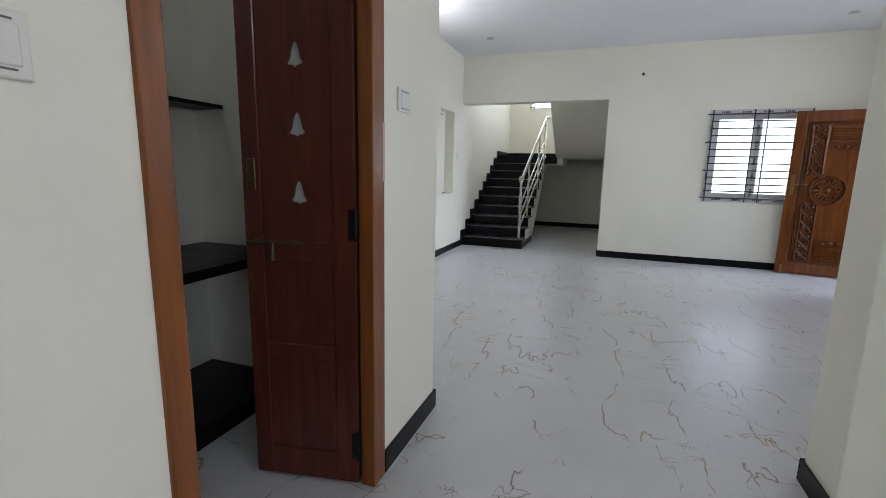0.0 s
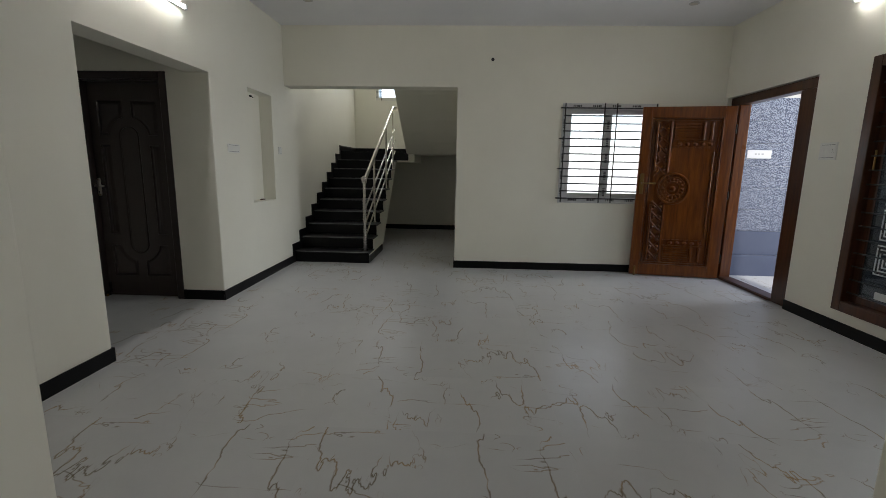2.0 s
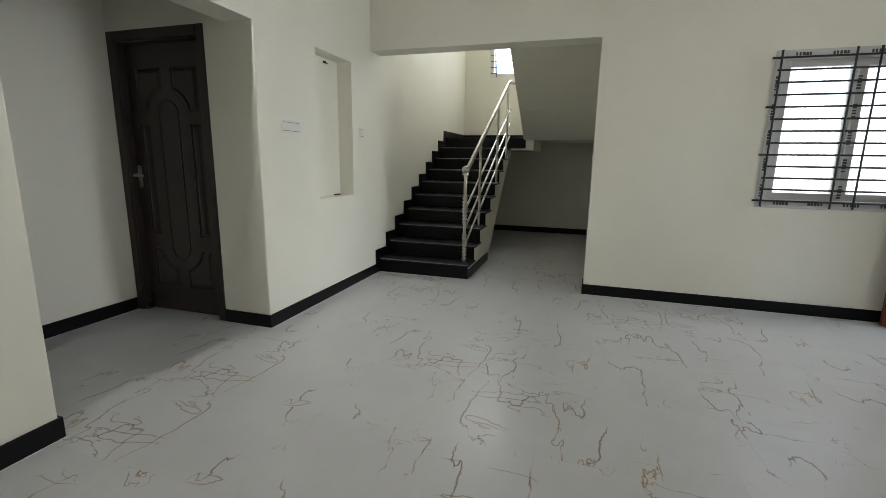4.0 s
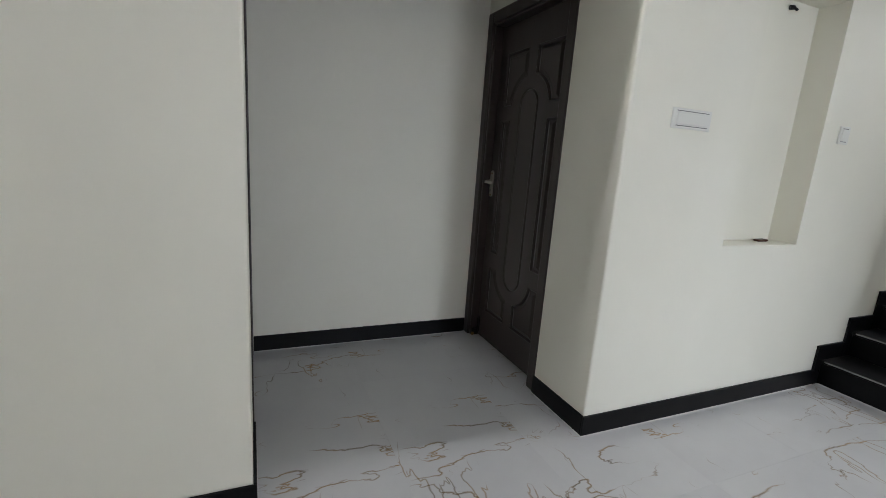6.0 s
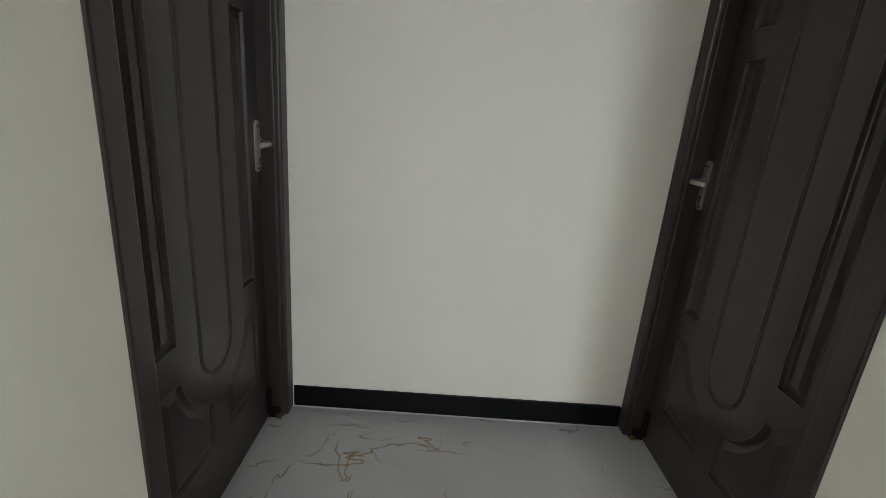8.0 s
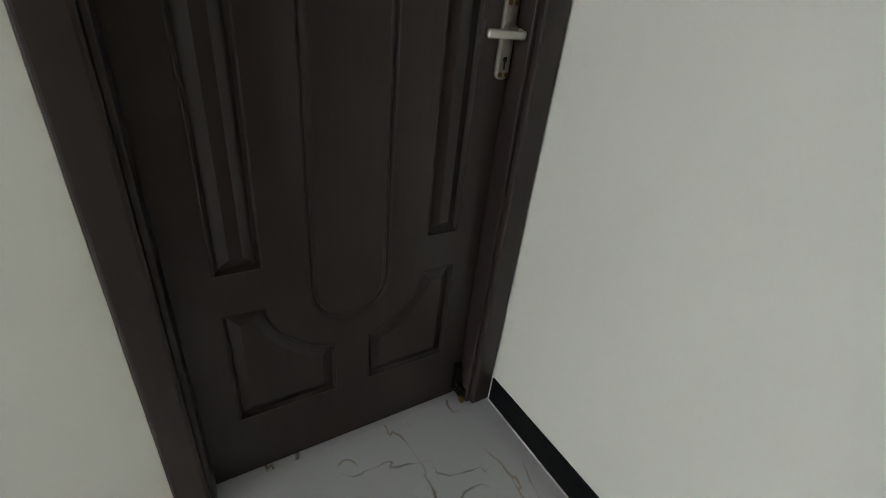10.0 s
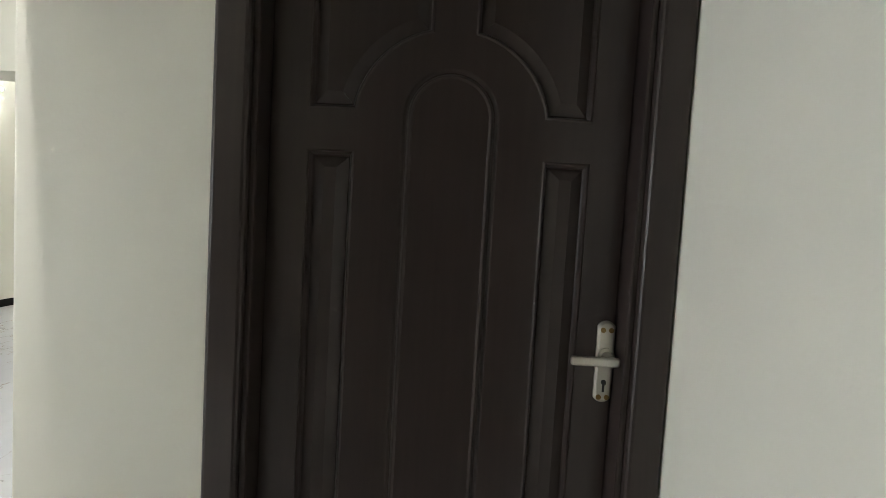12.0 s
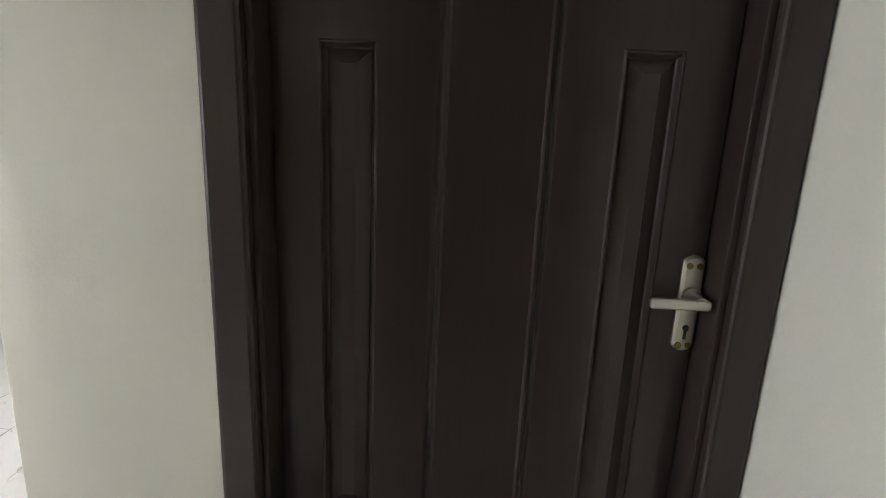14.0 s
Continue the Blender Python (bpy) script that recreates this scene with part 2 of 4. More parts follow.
def box(bm, x0, x1, y0, y1, z0, z1, bevel=0.0, seg=2):
    r = bmesh.ops.create_cube(bm, size=1)
    bmesh.ops.scale(bm, vec=(abs(x1 - x0), abs(y1 - y0), abs(z1 - z0)), verts=r["verts"])
    bmesh.ops.translate(bm, vec=((x0 + x1) / 2, (y0 + y1) / 2, (z0 + z1) / 2), verts=r["verts"])
    if bevel:
        es = list({e for v in r["verts"] for e in v.link_edges})
        bmesh.ops.bevel(bm, geom=es, offset=bevel, segments=seg, affect="EDGES", profile=0.5)
    return bm


def rod(bm, a, b, r, n=12, r2=None):
    a, b = Vector(a), Vector(b)
    d = b - a
    m = Matrix.Translation((a + b) / 2) @ d.to_track_quat("Z", "Y").to_matrix().to_4x4()
    bmesh.ops.create_cone(bm, cap_ends=True, segments=n, radius1=r, radius2=r if r2 is None else r2, depth=d.length, matrix=m)
    return bm


def ball(bm, c, r, n=16):
    bmesh.ops.create_uvsphere(bm, u_segments=n, v_segments=n // 2 + 2, radius=r, matrix=Matrix.Translation(c))
    return bm


def prism(bm, pts, axis, a, b):
    """A flat outline drawn out along an axis from a to b; pts are the other two coordinates in order."""
    def at(p, w):
        p = list(p)
        p.insert(axis, w)
        return p
    lo = [bm.verts.new(at(p, a)) for p in pts]
    hi = [bm.verts.new(at(p, b)) for p in pts]
    bm.faces.new(lo)
    bm.faces.new(hi[::-1])
    for i in range(len(pts)):
        j = (i + 1) % len(pts)
        bm.faces.new((lo[i], hi[i], hi[j], lo[j]))
    return bm


def smooth(ob, angle=35):
    for p in ob.data.polygons:
        p.use_smooth = True
    ob.data.set_sharp_from_angle(angle=radians(angle))
    return ob


def structure(name, bm, material, label, category):
    return tagged(part(name, bm, material), label, category, kind="structure")

# ---- structure ----
W, N, E_, TOP = -1.19, 8.14, 4.28, 3.02


def wall(name, label, *boxes, material=None, arrises=(), below=0.0):
    """Boxes of plaster; the upright edges at the places in arrises are rounded up to the height below."""
    bm = B()
    for b in boxes:
        box(bm, *b)
    edges = [e for e in bm.edges if abs(e.verts[0].co.z - e.verts[1].co.z) > 0.5 and max(v.co.z for v in e.verts) < below + 0.01
             and any(abs(e.verts[0].co.x - x) < 0.002 and abs(e.verts[0].co.y - y) < 0.002 for x, y in arrises)]
    if edges:
        bmesh.ops.bevel(bm, geom=edges, offset=0.011, segments=4, affect="EDGES", profile=0.5)
    return structure(name, bm, material or WALL, label, "wall")


PLAIN = "cream painted plaster wall above black granite skirting"
wall("wall_west_south", PLAIN, (W - 0.23, W, 3.07, 4.99, -0.1, 2.126), (W - 0.23, W, 3.07, 4.99, 2.126, TOP), arrises=[(W, 4.99)], below=2.126)
wall("wall_west_lintel", "cream painted beam over the alcove opening", (W - 0.23, W, 4.99, 6.415, 2.126, TOP))
wall("wall_west_north", "cream painted wall with a tall shallow niche beside the stairs",
     (W - 0.23, W, 6.415, 7.137, -0.1, 2.126), (W - 0.23, W, 6.415, 7.137, 2.126, TOP), (W - 0.23, W, 7.137, 7.73, -0.1, 0.9), (W - 0.23, W, 7.137, 7.73, 2.12, TOP),
     (W - 0.23, W - 0.15, 7.137, 7.73, 0.9, 2.12), (W - 0.23, W, 7.73, 8.14, -0.1, TOP), (W - 0.23, W, 8.14, 12.1, -0.1, 6.0), arrises=[(W, 6.415)], below=2.126)
bm = B()
prism(bm, [(-2.72, 4.76), (-2.4795, 4.76), (-2.494, 6.64), (-2.72, 6.64)], 2, -0.1, TOP)
structure("wall_alcove_back", bm, WALL, PLAIN, "wall")
wall("wall_alcove_south", "cream painted alcove wall around a dark door",
     (-1.571, W - 0.23, 4.76, 4.99, -0.1, TOP), (-2.495, -1.571, 4.76, 4.99, 2.165, TOP))
wall("wall_alcove_north", "cream painted alcove wall around a dark door",
     (-1.595, W - 0.23, 6.415, 6.64, -0.1, TOP), (-2.495, -1.595, 6.415, 6.64, 2.13, TOP))
wall("wall_north", "cream painted wall with a grilled window and the stair opening",
     (W, 1.014, N, N + 0.23, 2.306, 6.0), (1.014, 2.324, N, N + 0.23, -0.1, 6.0), (2.324, 3.489, N, N + 0.23, -0.1, 0.895),
     (2.324, 3.489, N, N + 0.23, 2.125, 6.0), (3.489, 4.51, N, N + 0.23, -0.1, 6.0))
wall("wall_east", "cream painted wall with the front door and a tall window",
     (E_, E_ + 0.23, 2.83, 4.85, -0.1, TOP), (E_, E_ + 0.23, 4.85, 6.105, -0.1, 0.19), (E_, E_ + 0.23, 4.85, 6.105, 2.21, TOP),
     (E_, E_ + 0.23, 6.105, 6.665, -0.1, TOP), (E_, E_ + 0.23, 6.665, 8.09, 2.19, TOP), (E_, E_ + 0.23, 8.09, N, -0.1, TOP))
wall("wall_south", "cream painted wall beside the dining opening",
     (1.93, E_, 2.83, 3.085, -0.1, 2.15), (1.93, E_, 2.83, 3.085, 2.15, TOP), (0.295, 1.93, 2.83, 3.07, 2.15, TOP),
     (W - 0.23, 0.295, 2.95, 3.07, -0.1, 2.15), (W - 0.23, 0.295, 2.95, 3.07, 2.15, TOP), arrises=[(1.93, 3.085), (1.93, 2.83), (0.295, 3.07)], below=2.15)
wall("wall_prayer_room_east", "cream painted wall around the prayer room door",
     (0.16, 0.295, 2.497, 2.95, -0.1, TOP), (0.16, 0.295, 1.574, 2.497, 2.14, TOP), (0.16, 0.295, -1.65, 1.574, -0.1, TOP))
# the high opening in the back wall is unseen, added for the fill lamp
wall("wall_prayer_room_inside", "pale painted inner walls of the prayer room",
     (-1.21, -1.095, 0.9, 1.4, -0.1, TOP), (-1.21, -1.095, 1.4, 2.2, -0.1, 2.3), (-1.21, -1.095, 1.4, 2.2, 2.7, TOP), (-1.21, -1.095, 2.2, 2.95, -0.1, TOP),
     (-1.095, 0.16, 0.9, 1.02, -0.1, TOP))
wall("wall_dining_east", "cream painted wall with a window opening",
     (3.55, 3.78, -1.88, -1.5, -0.1, TOP), (3.55, 3.78, -1.5, -0.36, -0.1, 0.95), (3.55, 3.78, -1.5, -0.36, 2.2, TOP), (3.55, 3.78, -0.36, 2.83, -0.1, TOP))
wall("wall_dining_south", PLAIN, (0.16, 3.55, -1.88, -1.65, -0.1, TOP))
# the upper opening, z 4.4 to 5.4, is unseen and added for the fill
wall("wall_stair_back", "cream painted stairwell wall with a high window",
     (W, -0.75, 11.87, 12.1, -0.1, 6.0), (-0.75, 0.4, 11.87, 12.1, -0.1, 2.66), (-0.75, 0.4, 11.87, 12.1, 3.6, 4.4), (-0.75, 0.4, 11.87, 12.1, 5.4, 6.0), (0.4, 1.05, 11.87, 12.1, -0.1, 6.0))
wall("wall_stair_east", PLAIN, (1.05, 1.28, N + 0.23, 12.1, -0.1, 6.0))
# unseen slabs added to stop sky light leaking past the door leaves
wall("wall_behind_doors", "unseen plaster slabs added to block daylight behind the alcove doors",
     (-2.72, -1.42, 4.5, 4.62, -0.1, TOP), (-2.72, -1.42, 6.78, 6.9, -0.1, TOP))
bm = B()
box(bm, -2.72, 4.51, -1.88, N, TOP, TOP + 0.15)
structure("ceiling", bm, WHITE, "flat white painted ceiling with a faint lilac cast", "ceiling")
bm = B()
box(bm, W - 0.23, 1.28, N, 12.1, 6.0, 6.15)
structure("ceiling_stair", bm, WHITE, "white painted ceiling high over the stairwell", "ceiling")


BEAD = paint("white_cement", (0.6, 0.6, 0.58), (0.72, 0.72, 0.7), 0.8)


# skirting: black granite strips, proud of the plaster
def skirting(name, *runs, h=0.1, d=0.012):
    root = thing(name, "polished black granite skirting along the wall foot", "skirting", kind="structure")
    for i, (x0, x1, y0, y1) in enumerate(runs):
        bm = B()
        box(bm, x0, x1, y0, y1, 0.0, h, 0.0025, 1)
        part("skirting_strip", bm, GRANITE, root)
        bm = B()
        e = 0.003
        box(bm, x0 - e, x1 + e, y0 - e, y1 + e, -0.002, 0.0035 + 0.0004 * i, 0.001, 1)
        part("grout_bead", bm, BEAD, root, "thin white cement line at the foot")
    return root


D = 0.012
skirting("baseboard_west", (W, W + D, 3.07, 4.99 + D), (W, W + D, 6.415 - D, 8.2))
skirting("baseboard_alcove", (-1.571, W, 4.99, 4.99 + D), (-1.595, W, 6.415 - D, 6.415), (-2.494, -2.4765, 4.998, 6.407))
skirting("baseboard_north", (1.014 - D, 3.6, N - D, N), (3.602, E_, N - D, N), (1.014 - D, 1.014, N, N + 0.23))
skirting("baseboard_east", (E_ - D, E_, 3.085, 6.665))
skirting("baseboard_south", (1.93 - D, E_ - D, 3.085, 3.085 + D), (1.93 - D, 1.93, 2.83 - D, 3.085), (W + D, 0.295 + D, 3.07, 3.07 + D))
skirting("baseboard_dining", (0.295, 0.295 + D, 2.499, 3.07), (0.295, 0.295 + D, -1.65, 1.572), (1.93, 3.55, 2.83 - D, 2.83), (3.55 - D, 3.55, -1.65, 2.83 - D))
skirting("baseboard_stair", (W, 1.05, 11.87 - D, 11.87), (1.05 - D, 1.05, N + 0.23, 11.87 - D))


# ---- doors in the alcove ----
def offset(pts, d):
    """The outline pts (counter-clockwise) moved inwards by d."""
    out = []
    n = len(pts)
    for i in range(n):
        p, a, b = Vector(pts[i]), Vector(pts[i - 1]), Vector(pts[(i + 1) % n])
        e1, e2 = (p - a).normalized(), (b - p).normalized()
        n1, n2 = Vector((-e1.y, e1.x)), Vector((-e2.y, e2.x))
        k = n1 + n2
        out.append(p + k * (d / max(0.35, 1 + n1.dot(n2))))
    return out


def arc(cx, cz, r, a0, a1, n):
    return [(cx + r * math.cos(radians(a0 + (a1 - a0) * i / n)), cz + r * math.sin(radians(a0 + (a1 - a0) * i / n))) for i in range(n + 1)]


def panels_of(w, h):
    """Outlines of the seven panels of the door leaf: two tall side ones, a round-ended middle one, four notched corners."""
    sx, sz = w / 0.753, h / 2.09
    z = lambda v: (1.36 + (v - 1.36) * 0.98) * sz
    tall = [(0.198 * sx, z(0.619)), (0.297 * sx, z(0.619)), (0.297 * sx, z(1.514)), (0.198 * sx, z(1.514))]
    r = 0.103 * sx
    mid = arc(0, z(1.594), r, 0, 180, 18) + arc(0, z(0.525), r, 180, 360, 18)
    R = 0.2 * sx
    a0 = math.degrees(math.asin(0.03 / 0.2))
    a1 = math.degrees(math.acos(0.043 / 0.2))
    top = [(0.297 * sx, z(1.598)), (0.297 * sx, z(1.931)), (0.043 * sx, z(1.931))] + [(p[0], p[1]) for p in arc(0, z(1.57), R, a1, a0, 10)]
    low = [(x, z(2.143) - v) for x, v in top][::-1]
    flip = lambda o: [(-x, v) for x, v in o][::-1]
    return [tall, flip(tall), mid, top, flip(top), low, flip(low)]


def leaf_mesh(w, h, thick):
    """A moulded leaf: front face at v = 0 with sunk panels that rise to a raised field."""
    bm = B()
    rect = [(-w / 2, 0.006), (w / 2, 0.006), (w / 2, h), (-w / 2, h)]
    outlines = panels_of(w, h)
    edges = []
    loops = []
    for o in [rect] + outlines:
        vs = [bm.verts.new((x, 0, z)) for x, z in o]
        edges += [bm.edges.new((vs[i], vs[(i + 1) % len(vs)])) for i in range(len(vs))]
        loops.append(vs)
    bmesh.ops.triangle_fill(bm, use_beauty=True, use_dissolve=False, edges=edges, normal=(0, 1, 0))
    for k, (o, vs) in enumerate(zip(outlines, loops[1:])):
        # a small bead, a groove and a broad bevel up to the raised field; in the middle panel groove and bead alone
        profile = ((0.0015, 0.0012), (0.0035, 0.0021), (0.0055, 0.0014), (0.0075, -0.0022), (0.0095, -0.0075), (0.0125, -0.0105), (0.0345, -0.0008), (0.036, 0.0))
        if k == 2:
            profile = ((0.0015, -0.0004), (0.003, -0.0012), (0.006, -0.0048), (0.009, -0.0064), (0.012, -0.005), (0.0145, -0.001), (0.0165, 0.0016), (0.0185, 0.0021), (0.021, 0.0013), (0.023, 0.0))
        prev = vs
        for d, v in profile:
            ring = [bm.verts.new((p.x, v, p.y)) for p in offset(o, d)]
            for i in range(len(ring)):
                j = (i + 1) % len(ring)
                bm.faces.new((prev[i], prev[j], ring[j], ring[i]))
            prev = ring
        bm.faces.new(prev)
    back = [bm.verts.new((x, -thick, z)) for x, z in rect]
    bm.faces.new(back)
    f = loops[0]
    for i in range(4):
        bm.faces.new((f[i], f[(i + 1) % 4], back[(i + 1) % 4], back[i]))
    return bm


def lever_handle(parent, u, z, out):
    """Nickel plate with bowed ends and chamfered sides, flat lever on a rosette, key hole, paired screws; the lever points along out."""
    half, top, low = 0.0185, z + 0.083, z - 0.09
    outline = [(u + half, low + 0.012)] + [(u + half, top - 0.012)] + arc(u, top - 0.021, 0.021, 35, 145, 8) + [(u - half, top - 0.012), (u - half, low + 0.012)] + arc(u, low + 0.021, 0.021, 215, 325, 8)
    bm = B()
    rings = []
    for inset, v in ((0.0, 0.0), (0.0, 0.005), (0.0045, 0.0085), (0.0055, 0.009)):
        rings.append([bm.verts.new((p[0], v, p[1])) for p in offset(outline, inset)])
    for lo, hi in zip(rings, rings[1:]):
        for i in range(len(lo)):
            j = (i + 1) % len(lo)
            bm.faces.new((lo[i], lo[j], hi[j], hi[i]))
    bm.faces.new(rings[-1])
    bm.faces.new(rings[0][::-1])
    plate = smooth(part("handle_plate", bm, NICKEL, parent, "satin nickel plate"), 25)
    bm = B()
    rod(bm, (u, 0.008, z + 0.01), (u, 0.016, z + 0.01), 0.0175, 18)
    rod(bm, (u, 0.012, z + 0.01), (u, 0.045, z + 0.008), 0.0115, 16)
    smooth(part("rosette", bm, NICKEL, parent))
    bm = B()
    a, b = sorted((u - 0.017 * out, u + 0.082 * out))
    box(bm, a, b, 0.036, 0.05, z - 0.003, z + 0.016, 0.0055, 4)
    smooth(part("lever", bm, NICKEL, parent, "satin nickel lever"))
    bm = B()
    rod(bm, (u, 0.007, z - 0.046), (u, 0.0102, z - 0.046), 0.0055, 12)
    box(bm, u - 0.0024, u + 0.0024, 0.007, 0.0102, z - 0.067, z - 0.046)
    part("keyhole", bm, BLACKPLASTIC, parent)
    for du, dz in ((-0.0085, 0.064), (0.0085, 0.064), (-0.0085, -0.078), (0.0085, -0.078)):
        bm = B()
        rod(bm, (u + du, 0.007, z + dz), (u + du, 0.0105, z + dz), 0.0055, 12)
        part("screw", bm, BRASS, parent)
    return plate


def dark_door_unit(name, m, w, h, fw, side):
    """A closed dark moulded door in its frame. w, h: the clear opening; fw: frame face; side: the handle's side in local x."""
    root = thing(name, "closed dark brown moulded door in a matching frame", "door", m, kind="structure")
    for s in (-1, 1):
        bm = B()
        a, b = sorted((s * w / 2, s * (w / 2 + fw)))
        box(bm, a, b, -0.14, 0.006, 0, h + fw, 0.009, 3)
        c, d = sorted((s * (w / 2 - 0.012), s * (w / 2 + 0.002)))
        box(bm, c, d, -0.14, -0.012, 0, h, 0.004, 2)
        part("frame_post", bm, DARK, root)
    bm = B()
    box(bm, -w / 2, w / 2, -0.14, 0.0055, h, h + fw - 0.001, 0.006, 2)
    box(bm, -w / 2, w / 2, -0.14, -0.012, h - 0.012, h + 0.002, 0.004, 2)
    part("frame_head", bm, DARK, root)
    lf = part("door_leaf", leaf_mesh(w - 0.03, h - 0.016, 0.036), DARK, root)
    lf.location = (0, -0.068, 0.0)
    smooth(lf, 16)
    lever_handle(lf, side * (w / 2 - 0.034), 1.101 * h / 2.1, -side)
    bm = B()
    rod(bm, (side * (w / 2 - 0.028), 0.012, 0.045), (side * (w / 2 - 0.028), 0.012, 0.13), 0.006)
    box(bm, side * (w / 2 - 0.028) - 0.014, side * (w / 2 - 0.028) + 0.014, 0.0, 0.009, 0.03, 0.14, 0.002, 1)
    rod(bm, (side * (w / 2 - 0.028), 0.012, 0.06), (side * (w / 2 - 0.028), 0.034, 0.05), 0.005)
    part("tower_bolt", bm, IRON, lf, "small blackened floor bolt")
    bm = B()
    box(bm, side * (w / 2 - 0.022), side * (w / 2 + 0.004), -0.085, -0.02, 0.0, 0.05, 0.004, 1)
    part("bolt_keep", bm, IRON, root)
    bm = B()
    box(bm, side * (w / 2 - 0.03), side * (w / 2 - 0.016), -0.034, -0.014, 0.001, 0.022, 0.003, 1)
    part("bolt_tip", bm, BRASS, root, "worn brass tip of the floor bolt")
    return root


dark_door_unit("door_1", Matrix.Translation((-2.0255, 4.99, 0)), 0.77, 2.10, 0.0695, -1)
dark_door_unit("door_2", Matrix.Translation((-2.0435, 6.415, 0)) @ Matrix.Rotation(math.pi, 4, "Z"), 0.761, 2.065, 0.0675, 1)


# ---- front door ----
def front_door():
    frame = thing("door_3", "teak front door frame with threshold, door standing open", "door", kind="structure")
    x0, x1 = E_ + 0.045, E_ + 0.17
    for y0, y1 in ((6.67, 6.93), (7.885, 8.085)):
        bm = B()
        box(bm, x0, x1, y0, y1, 0.0, 2.09, 0.006, 2)
        # shade put into the colour: south post darker, lit north post plain teak
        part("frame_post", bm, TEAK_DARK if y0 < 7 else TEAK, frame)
    bm = B()
    box(bm, x0, x1, 6.67, 8.085, 2.091, 2.185, 0.006, 2)
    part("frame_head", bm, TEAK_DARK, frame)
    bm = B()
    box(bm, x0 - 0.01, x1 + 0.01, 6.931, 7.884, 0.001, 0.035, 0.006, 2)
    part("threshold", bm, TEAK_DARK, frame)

    hinge, free = Vector((4.285, 7.873, 0)), Vector((3.262, 8.027, 0))
    d = (free - hinge).normalized()
    ang = math.atan2(d.y, d.x)
    m = Matrix.Translation((hinge.x, hinge.y, 0.012)) @ Matrix.Rotation(ang, 4, "Z")
    w, h = 1.03, 2.06
    door = thing("front_door_leaf", "carved varnished teak front door standing wide open", "door", m)
    # local x from hinge to free edge, y < 0 is behind; the carved side looks along +y local
    for a, b in ((0, 0.125), (w - 0.105, w)):
        bm = B()
        box(bm, a, b, -0.02, 0.02, 0, h, 0.004, 2)
        part("stile", bm, TEAK, door)
    for a, b in ((0, 0.13), (h - 0.125, h)):
        bm = B()
        box(bm, 0.125, w - 0.105, -0.02, 0.019, a, b, 0.004, 2)
        part("rail", bm, TEAK, door)
    bm = B()
    box(bm, 0.12, w - 0.1, -0.019, -0.013, 0.12, h - 0.12)
    part("field_panel", bm, TEAK, door)
    X0, X1, Z0, Z1 = 0.125, w - 0.105, 0.13, h - 0.125
    bm = B()
    for k, t in ((0.0, 0.012), (0.03, 0.008)):
        for seg in ((X0 + k, X0 + k + t, Z0 + k, Z1 - k), (X1 - k - t, X1 - k, Z0 + k, Z1 - k)):
            box(bm, seg[0], seg[1], 0.0, 0.022 - k * 0.2, seg[2], seg[3], 0.003, 2)
        for seg in ((Z0 + k, Z0 + k + t), (Z1 - k - t, Z1 - k)):
            box(bm, X0 + k + t, X1 - k - t, 0.0, 0.0215 - k * 0.2, seg[0], seg[1], 0.003, 2)
    part("panel_moulding", bm, TEAK, door)
    # lattice band near the free edge
    bx0, bx1 = w - 0.335, w - 0.185
    cz, cx, R = h * 0.53, w - 0.415, 0.18
    for x in (bx0, bx1):
        for za, zb in ((Z0 + 0.05, cz - 0.2), (cz + 0.2, Z1 - 0.05)):
            bm = B()
            box(bm, x - 0.01, x + 0.01, 0.0, 0.026, za, zb, 0.004, 2)
            part("band_edge", bm, TEAK, door)
    step = 0.125
    for lo, hi in ((Z0 + 0.05, cz - R + 0.02), (cz + R - 0.02, Z1 - 0.05)):
        n = int((hi - lo) / step)
        s = (hi - lo) / n
        for i in range(n):
            bm = B()
            z = lo + i * s
            rod(bm, (bx0 + 0.01, 0.008, z), (bx1 - 0.01, 0.008, z + s), 0.015, 8)
            rod(bm, (bx0 + 0.01, 0.006, z + s), (bx1 - 0.01, 0.006, z), 0.011, 8)
            for q in (0.25, 0.75):
                ball(bm, (bx0 + (bx1 - bx0) * q, 0.01, z + s * 0.5), 0.02, 8)
            part("lattice_carving", bm, TEAK, door)
    # round medallion with petals
    n = 40
    for r, t in ((R, 0.016), (R * 0.78, 0.011), (R * 0.45, 0.011)):
        bm = B()
        for i in range(n):
            a0, a1 = 2 * math.pi * i / n, 2 * math.pi * (i + 1) / n
            rod(bm, (cx + r * math.cos(a0), 0.012, cz + r * math.sin(a0)), (cx + r * math.cos(a1), 0.012, cz + r * math.sin(a1)), t, 6)
        part("medallion_ring", bm, TEAK, door)
    bm = B()
    rod(bm, (cx, 0.0, cz), (cx, 0.01, cz), R, 40)
    part("medallion_disc", bm, TEAK, door)
    for count, r0, r1, t in ((16, 0.48, 0.75, 0.015), (22, 0.82, 0.96, 0.011)):
        for i in range(count):
            a = 2 * math.pi * i / count
            bm = B()
            bmesh.ops.create_uvsphere(bm, u_segments=8, v_segments=6, radius=1)
            bmesh.ops.scale(bm, vec=(R * (r1 - r0) / 2, 0.012, t), verts=bm.verts)
            bmesh.ops.rotate(bm, cent=(0, 0, 0), matrix=Matrix.Rotation(-a, 3, "Y"), verts=bm.verts)
            rr = R * (r0 + r1) / 2
            bmesh.ops.translate(bm, vec=(cx + rr * math.cos(a), 0.012, cz + rr * math.sin(a)), verts=bm.verts)
            part("petal", bm, TEAK, door)
    bm = B()
    ball(bm, (cx, 0.012, cz), 0.035, 12)
    part("medallion_boss", bm, TEAK, door)
